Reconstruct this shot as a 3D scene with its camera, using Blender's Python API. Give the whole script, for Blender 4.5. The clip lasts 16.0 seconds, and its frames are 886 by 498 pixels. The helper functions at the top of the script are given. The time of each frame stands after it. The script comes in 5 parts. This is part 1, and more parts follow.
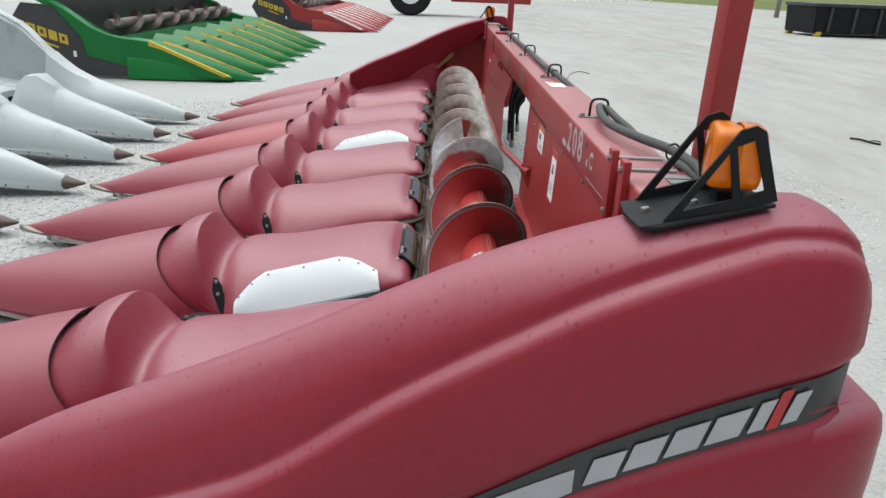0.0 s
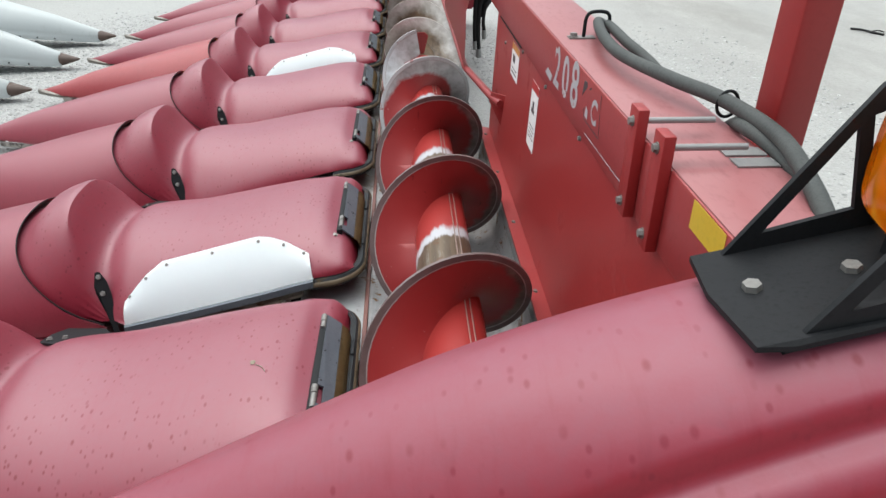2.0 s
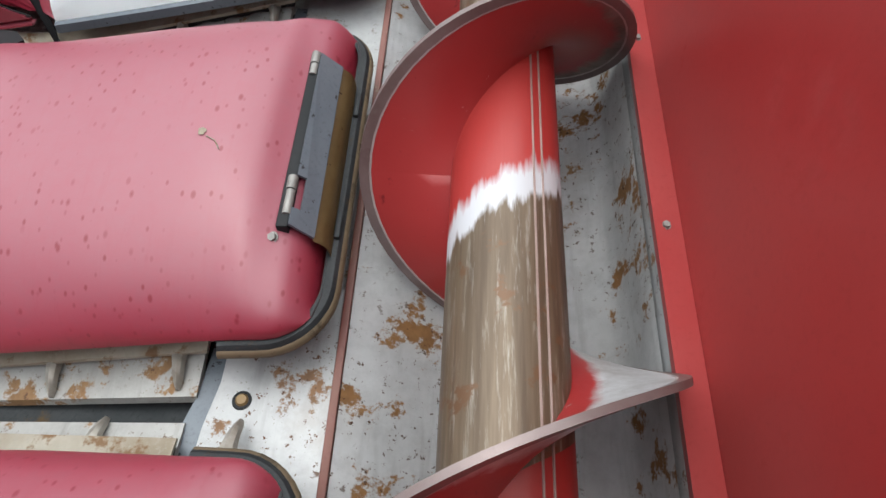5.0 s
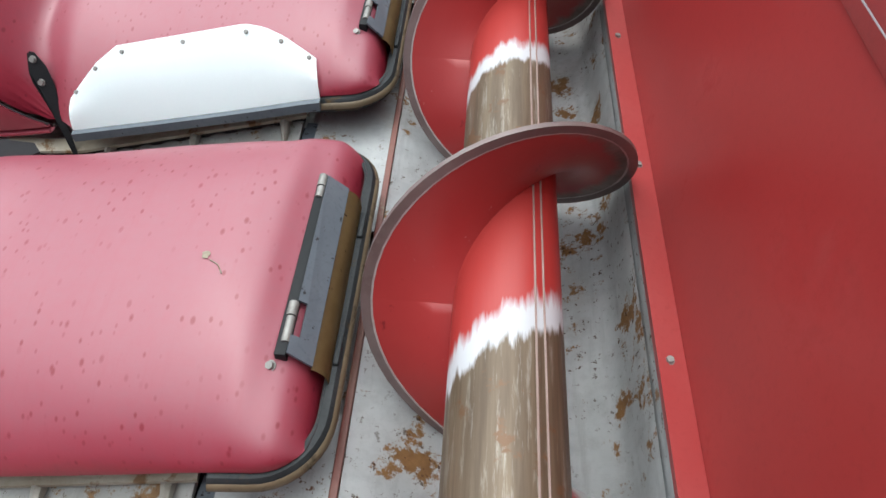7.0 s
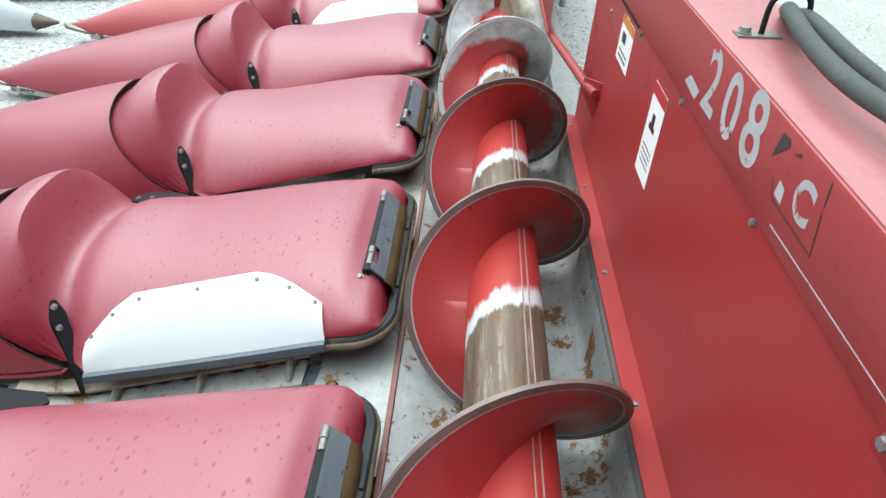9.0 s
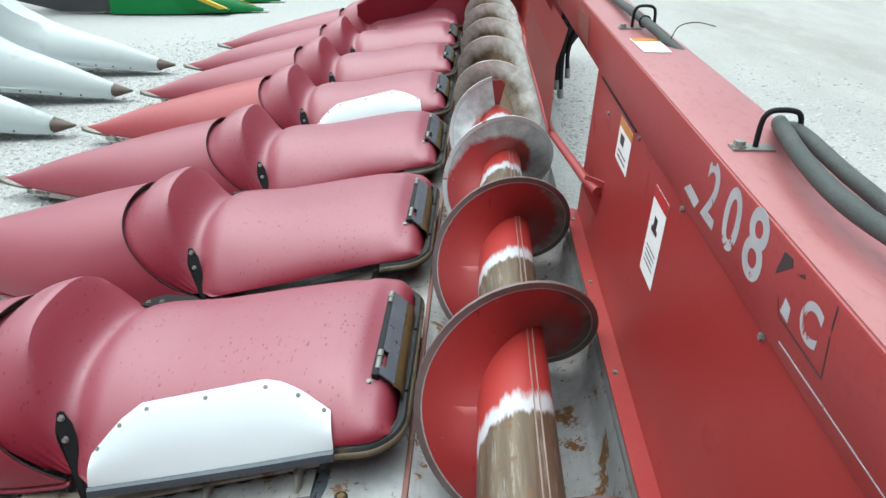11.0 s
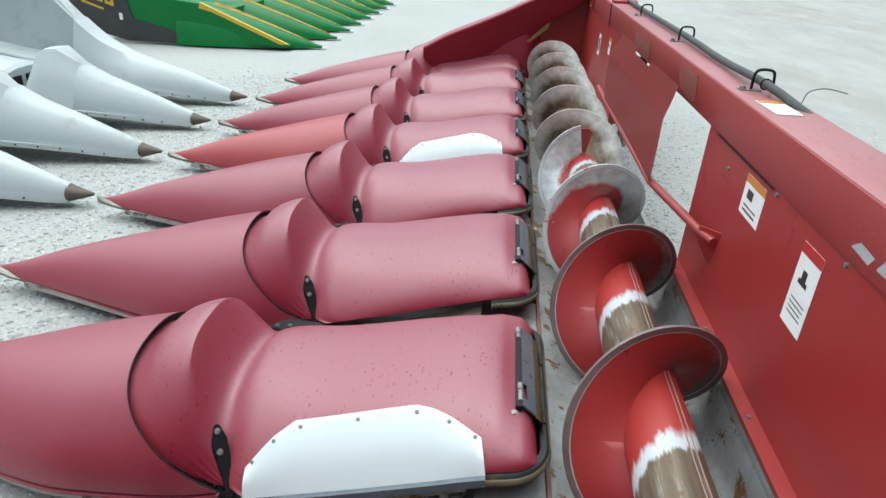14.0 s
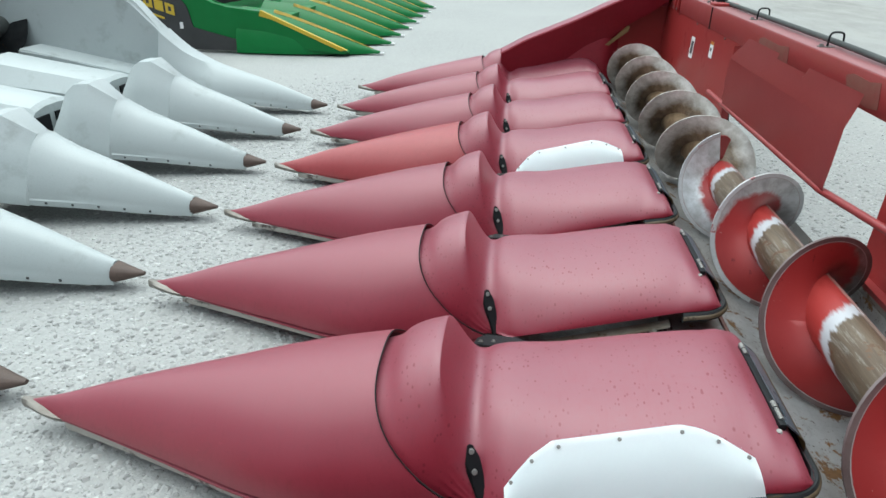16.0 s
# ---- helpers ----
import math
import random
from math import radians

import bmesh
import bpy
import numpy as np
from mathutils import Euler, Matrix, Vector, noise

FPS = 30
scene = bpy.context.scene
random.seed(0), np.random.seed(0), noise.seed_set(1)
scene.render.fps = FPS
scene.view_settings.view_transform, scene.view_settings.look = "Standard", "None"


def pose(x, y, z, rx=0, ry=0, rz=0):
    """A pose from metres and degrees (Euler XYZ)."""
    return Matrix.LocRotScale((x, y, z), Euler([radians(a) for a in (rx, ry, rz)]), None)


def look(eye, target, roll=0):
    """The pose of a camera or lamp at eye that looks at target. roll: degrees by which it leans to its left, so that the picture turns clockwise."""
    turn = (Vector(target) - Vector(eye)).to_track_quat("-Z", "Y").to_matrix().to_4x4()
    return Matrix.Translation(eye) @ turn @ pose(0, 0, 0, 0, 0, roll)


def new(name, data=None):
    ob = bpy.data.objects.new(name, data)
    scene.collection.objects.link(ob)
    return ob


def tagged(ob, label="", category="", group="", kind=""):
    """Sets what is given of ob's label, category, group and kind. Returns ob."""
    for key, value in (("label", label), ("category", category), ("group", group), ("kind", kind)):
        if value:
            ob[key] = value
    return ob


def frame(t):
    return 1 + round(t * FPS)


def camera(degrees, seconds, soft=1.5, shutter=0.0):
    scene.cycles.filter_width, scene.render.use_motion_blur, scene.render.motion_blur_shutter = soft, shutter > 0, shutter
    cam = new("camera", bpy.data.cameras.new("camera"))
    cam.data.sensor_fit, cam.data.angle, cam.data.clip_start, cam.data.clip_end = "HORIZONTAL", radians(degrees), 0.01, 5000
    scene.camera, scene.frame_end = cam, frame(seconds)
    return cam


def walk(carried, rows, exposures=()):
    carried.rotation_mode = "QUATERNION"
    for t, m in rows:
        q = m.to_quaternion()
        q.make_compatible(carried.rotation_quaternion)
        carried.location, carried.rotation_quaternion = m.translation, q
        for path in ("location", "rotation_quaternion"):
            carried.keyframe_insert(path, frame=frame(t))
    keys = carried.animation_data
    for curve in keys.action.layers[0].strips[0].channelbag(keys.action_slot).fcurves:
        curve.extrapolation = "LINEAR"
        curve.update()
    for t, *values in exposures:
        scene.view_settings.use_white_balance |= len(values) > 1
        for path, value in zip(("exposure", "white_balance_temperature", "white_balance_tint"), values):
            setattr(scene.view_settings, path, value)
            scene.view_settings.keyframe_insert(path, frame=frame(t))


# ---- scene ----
cam = camera(66.8, 16.0, soft=1.5)
PATH = [
    (0, (-0.023, -1.077, 1.401), (0.003, 0.779, 0.654), 2.3),
    (0.5, (0.018, -0.912, 1.389), (-0.037, 0.919, 0.588), 2.5),
    (1, (0.049, -0.781, 1.375), (-0.051, 1.028, 0.527), 1.7),
    (1.5, (0.03, -0.611, 1.371), (0.063, 1.187, 0.496), 1.7),
    (2, (0.049, -0.452, 1.352), (0.154, 1.277, 0.353), 0.5),
    (2.5, (0.071, -0.314, 1.313), (0.038, 1.326, 0.169), 1.0),
    (3, (0.061, -0.213, 1.285), (0.042, 1.335, 0.018), 2.3),
    (3.5, (0.023, -0.147, 1.244), (0.078, 1.254, -0.182), 4.2),
    (4, (0.053, -0.065, 1.22), (0.109, 1.233, -0.301), 3.8),
    (4.2, (0.058, -0.033, 1.198), (0.074, 1.189, -0.386), 3.5),
    (6.3, (0.06, 0.093, 1.15), (0.071, 1.098, -0.579), 4.3),
    (6.5, (0.06, 0.096, 1.166), (0.053, 1.17, -0.521), 3.5),
    (7, (0.059, 0.111, 1.197), (0.043, 1.36, -0.365), 4.1),
    (7.5, (0.057, 0.128, 1.237), (0.021, 1.525, -0.193), 3.8),
    (8, (0.056, 0.136, 1.262), (-0.006, 1.658, -0.034), 3.2),
    (8.5, (0.06, 0.145, 1.279), (0.0, 1.722, 0.051), 1.9),
    (9, (0.059, 0.148, 1.296), (-0.003, 1.778, 0.138), 1.7),
    (9.5, (0.057, 0.159, 1.318), (-0.028, 1.847, 0.249), 0.4),
    (10, (0.054, 0.165, 1.331), (-0.034, 1.886, 0.316), 0.2),
    (10.2, (0.054, 0.166, 1.334), (-0.024, 1.895, 0.334), 0.3),
    (12.3, (0.038, 0.161, 1.357), (-0.088, 1.926, 0.424), 0.3),
    (12.5, (0.031, 0.151, 1.358), (-0.097, 1.914, 0.424), 1.0),
    (13, (-0.024, 0.123, 1.366), (-0.138, 1.899, 0.454), 1.7),
    (13.5, (-0.164, 0.078, 1.38), (-0.225, 1.87, 0.495), 0.8),
    (14, (-0.241, 0.062, 1.385), (-0.384, 1.862, 0.524), 2.3),
    (14.5, (-0.419, 0.03, 1.396), (-0.599, 1.843, 0.569), 1.8),
    (15, (-0.556, 0.028, 1.406), (-0.734, 1.834, 0.566), 3.9),
    (15.5, (-0.638, 0.056, 1.404), (-0.84, 1.858, 0.559), 2.8),
    (16, (-0.802, 0.024, 1.412), (-0.985, 1.819, 0.55), 1.1),
]
walk(cam, [(t, look(eye, target, roll)) for t, eye, target, roll in PATH],
     exposures=[(0, 0.74, 6500, 10), (1.5, 0.84, 6500, 10), (3, 0.94, 6500, 10), (4, 1.01, 6500, 10), (6.5, 1.08, 6450, 10), (7, 1.18, 6330, 7), (8.5, 1.36, 6180, 2), (9, 1.38, 6150, 1.5), (10, 1.23, 6150, 2), (12.5, 1.05, 6150, 3), (14.5, 0.90, 6150, 3), (16, 0.78, 6150, 3)])

# ---- light ----
world = bpy.data.worlds.new("overcast_sky")
scene.world = world
world.use_nodes = True
wn, wl = world.node_tree.nodes, world.node_tree.links
sky = wn.new("ShaderNodeTexSky")
sky.sky_type, sky.sun_disc = "NISHITA", False
sky.sun_elevation, sky.sun_rotation = radians(75.5), radians(-47.5)
sky.air_density, sky.dust_density, sky.ozone_density = 1.0, 4.0, 1.0
cloud = wn.new("ShaderNodeHueSaturation")
cloud.inputs["Saturation"].default_value = 0.30
wl.new(sky.outputs[0], cloud.inputs["Color"])
haze = wn.new("ShaderNodeMix")
haze.data_type, haze.blend_type = "RGBA", "MULTIPLY"
haze.inputs["Factor"].default_value = 1.0
haze.inputs[7].default_value = (0.97, 1.0, 1.0, 1)
wl.new(cloud.outputs[0], haze.inputs[6])
wl.new(haze.outputs[2], wn["Background"].inputs["Color"])
wn["Background"].inputs["Strength"].default_value = 0.10
sun = new("sun", bpy.data.lights.new("sun", "SUN"))
sun.data.energy, sun.data.angle, sun.data.color = 1.9, radians(100), (0.95, 1.0, 0.99)
sun.matrix_world = look((-2.4, 2.2, 12.6), (0, 0, 0))


# ---- materials ----
def tree(name):
    m = bpy.data.materials.new(name)
    m.use_nodes = True
    n, l = m.node_tree.nodes, m.node_tree.links
    return m, n, l, n["Principled BSDF"]


def noise_tex(n, l, vec, scale, detail=4, rough=0.6):
    t = n.new("ShaderNodeTexNoise")
    t.inputs["Scale"].default_value, t.inputs["Detail"].default_value, t.inputs["Roughness"].default_value = scale, detail, rough
    if vec is not None:
        l.new(vec, t.inputs["Vector"])
    return t.outputs["Fac"]


def ramp(n, l, fac, lo, hi):
    r = n.new("ShaderNodeMapRange")
    r.inputs["From Min"].default_value, r.inputs["From Max"].default_value = lo, hi
    l.new(fac, r.inputs["Value"])
    return r.outputs[0]


def math_node(n, l, op, a, b=None):
    m = n.new("ShaderNodeMath")
    m.operation = op
    for i, v in enumerate((a, b)):
        if v is None:
            continue
        if isinstance(v, (int, float)):
            m.inputs[i].default_value = v
        else:
            l.new(v, m.inputs[i])
    return m.outputs[0]


def mix(n, l, fac, a, b):
    m = n.new("ShaderNodeMix")
    m.data_type = "RGBA"
    l.new(fac, m.inputs["Factor"]) if not isinstance(fac, float) else None
    if isinstance(fac, float):
        m.inputs["Factor"].default_value = fac
    for i, v in ((6, a), (7, b)):
        if isinstance(v, tuple):
            m.inputs[i].default_value = (*v, 1)
        else:
            l.new(v, m.inputs[i])
    return m.outputs[2]


def place(n, l, stretch=(1, 1, 1)):
    g = n.new("ShaderNodeNewGeometry")
    m = n.new("ShaderNodeMapping")
    m.inputs["Scale"].default_value = stretch
    l.new(g.outputs["Position"], m.inputs["Vector"])
    return m.outputs[0]


def bumped(n, l, bsdf, height, strength, distance=0.01):
    b = n.new("ShaderNodeBump")
    b.inputs["Strength"].default_value, b.inputs["Distance"].default_value = strength, distance
    l.new(height, b.inputs["Height"])
    l.new(b.outputs[0], bsdf.inputs["Normal"])


def surface(name, c1, c2, scale=3.0, rough=0.5, metal=0.0, bump=0.1, grain=120.0, stretch=(1, 1, 1), specular=0.5, stain=None, stain_at=(0.6, 0.7), stain_scale=9.0, fleck=0.82):
    """A worn surface: two tones in broad patches, fine grain, and stains where they are asked for."""
    m, n, l, b = tree(name)
    v = place(n, l, stretch)
    broad, fine = noise_tex(n, l, v, scale), noise_tex(n, l, v, grain, 3)
    col = mix(n, l, ramp(n, l, broad, 0.3, 0.7), c1, c2)
    dark = tuple(fleck * x for x in c1)
    col = mix(n, l, ramp(n, l, fine, 0.52, 0.8), col, dark)
    if stain:
        spot = ramp(n, l, noise_tex(n, l, v, stain_scale, 6, 0.65), *stain_at)
        col = mix(n, l, spot, col, stain)
    l.new(col, b.inputs["Base Color"])
    b.inputs["Metallic"].default_value = metal
    b.inputs["Specular IOR Level"].default_value = specular
    r = math_node(n, l, "MULTIPLY_ADD", broad, 0.25)
    r.node.inputs[2].default_value = rough - 0.12
    if stain:
        r = math_node(n, l, "MULTIPLY_ADD", spot, 0.3)
        r.node.inputs[2].default_value = rough
    l.new(r, b.inputs["Roughness"])
    bumped(n, l, b, fine, bump, 0.002)
    return m


def poly_red(name, c1, c2, spots=0.9, thick=0.46, gloss=0.3, spec=None, skylit_fade=None):
    """Faded moulded plastic with dried drops of darker red and faint scuffs."""
    m, n, l, b = tree(name)
    v = place(n, l)
    broad, fine = noise_tex(n, l, v, 2.2), noise_tex(n, l, v, 260, 3)
    mottle = noise_tex(n, l, v, 38, 4, 0.7)
    col = mix(n, l, ramp(n, l, broad, 0.3, 0.7), c1, c2)
    col = mix(n, l, ramp(n, l, mottle, 0.5, 0.95), col, tuple(0.8 * x for x in c1))
    streak = noise_tex(n, l, place(n, l, (2, 40, 40)), 1.5, 3)
    col = mix(n, l, ramp(n, l, streak, 0.64, 0.95), col, tuple(1.3 * x for x in c2))
    run = noise_tex(n, l, place(n, l, (75, 7, 20)), 1.0, 4, 0.6)
    col = mix(n, l, math_node(n, l, "MULTIPLY", ramp(n, l, run, 0.55, 0.75), 0.35), col, tuple(0.78 * x for x in c1))
    if skylit_fade:
        # chalky fade and the sky's light, both painted in where faces turn up
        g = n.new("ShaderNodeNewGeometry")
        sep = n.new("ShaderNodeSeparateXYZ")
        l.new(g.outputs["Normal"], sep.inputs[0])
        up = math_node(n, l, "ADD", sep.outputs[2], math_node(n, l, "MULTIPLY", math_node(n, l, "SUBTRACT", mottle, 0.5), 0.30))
        col = mix(n, l, math_node(n, l, "MULTIPLY", ramp(n, l, up, 0.35, 1.05), math_node(n, l, "SUBTRACT", 1.0, math_node(n, l, "MULTIPLY", ramp(n, l, run, 0.55, 0.75), 0.16))), col, skylit_fade)
    if spots:
        for scale, size in ((42, 0.19), (74, 0.25)):
            vo = n.new("ShaderNodeTexVoronoi")
            vo.inputs["Scale"].default_value = scale
            l.new(place(n, l, (1, 0.56, 0.75)), vo.inputs["Vector"])
            drop = ramp(n, l, vo.outputs["Distance"], size, size * 0.45)
            where = ramp(n, l, noise_tex(n, l, v, 6.5, 3), thick, thick + 0.16)
            sep = n.new("ShaderNodeSeparateColor")
            l.new(vo.outputs["Color"], sep.inputs[0])
            few = ramp(n, l, sep.outputs[0], 0.34, 0.52)
            fac = math_node(n, l, "MULTIPLY", math_node(n, l, "MULTIPLY", drop, where), few)
            fac = math_node(n, l, "MULTIPLY", fac, spots)
            col = mix(n, l, fac, col, (0.165, 0.007, 0.019))
    l.new(col, b.inputs["Base Color"])
    l.new(ramp(n, l, broad, -1.15, 2.75), b.inputs["Roughness"])
    b.inputs["Specular IOR Level"].default_value = 0.30 + 0.5 * gloss if spec is None else spec
    b.inputs["Coat Weight"].default_value, b.inputs["Coat Roughness"].default_value, b.inputs["Coat IOR"].default_value = gloss, 0.36, 1.6
    bumped(n, l, b, fine, 0.05, 0.002)
    return m


def axis_distance(n, l):
    """Distance from the auger's axis, and how far behind and above it a place lies."""
    g = n.new("ShaderNodeNewGeometry")
    sep = n.new("ShaderNodeSeparateXYZ")
    l.new(g.outputs["Position"], sep.inputs[0])
    dx, dz = math_node(n, l, "SUBTRACT", sep.outputs[0], 0.148), math_node(n, l, "SUBTRACT", sep.outputs[2], 0.41)
    d = math_node(n, l, "SQRT", math_node(n, l, "ADD", math_node(n, l, "MULTIPLY", dx, dx), math_node(n, l, "MULTIPLY", dz, dz)))
    return d, dx, dz


def flight_paint(name):
    """Red paint worn off to steel with a ragged edge towards the rim, ever further towards the middle of the head."""
    m, n, l, b = tree(name)
    v = place(n, l)
    d, dx, dz = axis_distance(n, l)
    sep = n.new("ShaderNodeSeparateXYZ")
    l.new(v, sep.inputs[0])
    age = ramp(n, l, sep.outputs[1], 1.85, 2.85)
    tip = ramp(n, l, sep.outputs[1], 0.62, 0.50)
    broad, fine = noise_tex(n, l, v, 5), noise_tex(n, l, v, 120, 3)
    red = mix(n, l, ramp(n, l, broad, 0.3, 0.7), (0.255, 0.020, 0.021), (0.285, 0.030, 0.029))
    red = mix(n, l, ramp(n, l, noise_tex(n, l, place(n, l, (1, 1, 0.35)), 34, 5, 0.7), 0.64, 0.69), red, (0.15, 0.0098, 0.0110))
    red = mix(n, l, ramp(n, l, noise_tex(n, l, v, 55, 4, 0.7), 0.70, 0.73), red, (0.385, 0.28, 0.266))
    dark = mix(n, l, ramp(n, l, noise_tex(n, l, v, 16, 5, 0.7), 0.38, 0.62), (0.19, 0.155, 0.14), (0.10, 0.068, 0.057))
    pale = mix(n, l, ramp(n, l, noise_tex(n, l, v, 16, 5, 0.7), 0.38, 0.62), (0.60, 0.612, 0.63), (0.40, 0.398, 0.395))
    steel = mix(n, l, math_node(n, l, "MAXIMUM", age, tip), dark, pale)
    lean = math_node(n, l, "ADD", math_node(n, l, "MULTIPLY_ADD", age, -0.17), math_node(n, l, "MULTIPLY", tip, 0.30))
    lean.node.inputs[0].links[0].from_node.inputs[2].default_value = 0.22
    w = math_node(n, l, "ADD", d, math_node(n, l, "MULTIPLY", dx, lean))
    w = math_node(n, l, "ADD", w, math_node(n, l, "MULTIPLY", dz, math_node(n, l, "MULTIPLY", age, 0.24)))
    w = math_node(n, l, "ADD", w, math_node(n, l, "MULTIPLY", math_node(n, l, "SUBTRACT", noise_tex(n, l, v, 12, 7, 0.68), 0.5), 0.08))
    w = math_node(n, l, "ADD", w, math_node(n, l, "ADD", math_node(n, l, "MULTIPLY", age, 0.072), math_node(n, l, "MULTIPLY", tip, 0.05)))
    w = math_node(n, l, "ADD", w, math_node(n, l, "MULTIPLY", ramp(n, l, sep.outputs[1], 2.50, 2.80), 0.035))
    wear = ramp(n, l, w, 0.198, 0.218)
    l.new(mix(n, l, wear, red, steel), b.inputs["Base Color"])
    l.new(math_node(n, l, "MULTIPLY", wear, 0.45), b.inputs["Metallic"])
    b.inputs["Roughness"].default_value = 0.36
    b.inputs["Specular IOR Level"].default_value = 0.4
    bumped(n, l, b, fine, 0.08, 0.002)
    return m


def bare_flight(name):
    """Bare steel, rust-brown by the tube and paler towards the rim."""
    m, n, l, b = tree(name)
    v = place(n, l)
    d, dx, dz = axis_distance(n, l)
    w = math_node(n, l, "ADD", d, math_node(n, l, "MULTIPLY", math_node(n, l, "SUBTRACT", noise_tex(n, l, v, 9, 6, 0.65), 0.5), 0.10))
    blot = ramp(n, l, noise_tex(n, l, v, 20, 5, 0.7), 0.38, 0.62)
    brown = mix(n, l, blot, (0.090, 0.056, 0.031), (0.185, 0.128, 0.078))
    pale = mix(n, l, blot, (0.52, 0.49, 0.44), (0.72, 0.70, 0.66))
    shine = ramp(n, l, w, 0.120, 0.178)
    l.new(mix(n, l, shine, brown, pale), b.inputs["Base Color"])
    l.new(math_node(n, l, "MULTIPLY", shine, 0.35), b.inputs["Metallic"])
    b.inputs["Roughness"].default_value = 0.33
    bumped(n, l, b, noise_tex(n, l, v, 120, 3), 0.08, 0.002)
    return m


def galvanised(name, c1, c2, patches=0.62, rust=(0.182, 0.091, 0.0315), film=0.0):
    """Zinc sheet with rust patches, brown specks and scrapes along its length."""
    m, n, l, b = tree(name)
    v = place(n, l)
    broad, fine = noise_tex(n, l, v, 7), noise_tex(n, l, v, 150, 3)
    col = mix(n, l, ramp(n, l, broad, 0.3, 0.7), c1, c2)
    scrape = noise_tex(n, l, place(n, l, (40, 4, 40)), 1.0, 4)
    col = mix(n, l, math_node(n, l, "MULTIPLY", ramp(n, l, scrape, 0.56, 0.75), 0.5), col, tuple(0.62 * x for x in c2))
    grime = math_node(n, l, "MULTIPLY", ramp(n, l, noise_tex(n, l, v, 26, 6, 0.75), 0.45, 0.72), 0.40)
    col = mix(n, l, grime, col, tuple(0.6 * x for x in c2))
    big = ramp(n, l, noise_tex(n, l, v, 9, 7, 0.72), patches, patches + 0.035)
    col = mix(n, l, big, col, mix(n, l, ramp(n, l, noise_tex(n, l, v, 60, 3), 0.35, 0.65), rust, tuple(1.35 * x for x in rust)))
    if film:
        sep = n.new("ShaderNodeSeparateXYZ")
        l.new(v, sep.inputs[0])
        along = math_node(n, l, "MULTIPLY", ramp(n, l, sep.outputs[1], 0.7, 2.6), 0.30)
        thick = math_node(n, l, "ADD", noise_tex(n, l, v, 5, 6, 0.65), along)
        col = mix(n, l, math_node(n, l, "MULTIPLY", ramp(n, l, thick, 0.58, 0.78), film), col, (0.17, 0.125, 0.08))
    speck = ramp(n, l, noise_tex(n, l, v, 75, 4, 0.75), 0.61, 0.64)
    gather = ramp(n, l, noise_tex(n, l, v, 4.5, 3), 0.38, 0.52)
    speck = math_node(n, l, "MULTIPLY", speck, gather)
    col = mix(n, l, speck, col, (0.084, 0.0385, 0.0175))
    l.new(col, b.inputs["Base Color"])
    stained = math_node(n, l, "MAXIMUM", big, speck)
    l.new(math_node(n, l, "MULTIPLY_ADD", stained, -0.2), b.inputs["Metallic"])
    b.inputs["Metallic"].links[0].from_node.inputs[2].default_value = 0.2
    r = math_node(n, l, "MULTIPLY_ADD", stained, 0.35)
    r.node.inputs[2].default_value = 0.46
    l.new(r, b.inputs["Roughness"])
    bumped(n, l, b, fine, 0.1, 0.002)
    return m


def helix_paint(name):
    """The auger tube: red by the flight, then a chalky band, then bare brushed steel with rust."""
    m, n, l, b = tree(name)
    uv = n.new("ShaderNodeUVMap")
    uv.uv_map = "turn"
    sep = n.new("ShaderNodeSeparateXYZ")
    l.new(uv.outputs[0], sep.inputs[0])
    v = place(n, l, (70, 9, 70))
    rag = noise_tex(n, l, v, 1.0, 4)
    # the paint is worn further back towards the middle of the head
    worn = math_node(n, l, "MULTIPLY", sep.outputs[1], 0.13)
    ph = math_node(n, l, "SUBTRACT", math_node(n, l, "FRACT", sep.outputs[0]), worn)
    ph = math_node(n, l, "ADD", ph, math_node(n, l, "MULTIPLY", math_node(n, l, "SUBTRACT", rag, 0.5), 0.15))
    steel = mix(n, l, ramp(n, l, noise_tex(n, l, place(n, l, (60, 3, 60)), 1.0, 5), 0.35, 0.65), (0.150, 0.112, 0.074), (0.078, 0.052, 0.032))
    steel = mix(n, l, ramp(n, l, noise_tex(n, l, place(n, l, (110, 9, 110)), 1.0, 5, 0.7), 0.54, 0.76), steel, (0.285, 0.268, 0.235))
    rust = ramp(n, l, noise_tex(n, l, place(n, l), 14, 6, 0.7), 0.585, 0.63)
    steel = mix(n, l, rust, steel, (0.119, 0.063, 0.0315))
    col = mix(n, l, ramp(n, l, ph, 0.570, 0.595), steel, (0.43, 0.44, 0.468))
    col = mix(n, l, ramp(n, l, ph, 0.648, 0.690), col, (0.300, 0.025, 0.022))
    spot = n.new("ShaderNodeSeparateXYZ")
    l.new(place(n, l), spot.inputs[0])
    behind = math_node(n, l, "MULTIPLY", ramp(n, l, ph, 0.150, 0.140), ramp(n, l, spot.outputs[1], 0.55, 0.58))
    col = mix(n, l, behind, col, (0.300, 0.025, 0.022))
    l.new(col, b.inputs["Base Color"])
    bare = ramp(n, l, ph, 0.595, 0.565)
    l.new(math_node(n, l, "MULTIPLY", bare, 0.3), b.inputs["Metallic"])
    b.inputs["Roughness"].default_value = 0.44
    bumped(n, l, b, noise_tex(n, l, place(n, l, (150, 8, 150)), 1.0, 3), 0.15, 0.002)
    return m


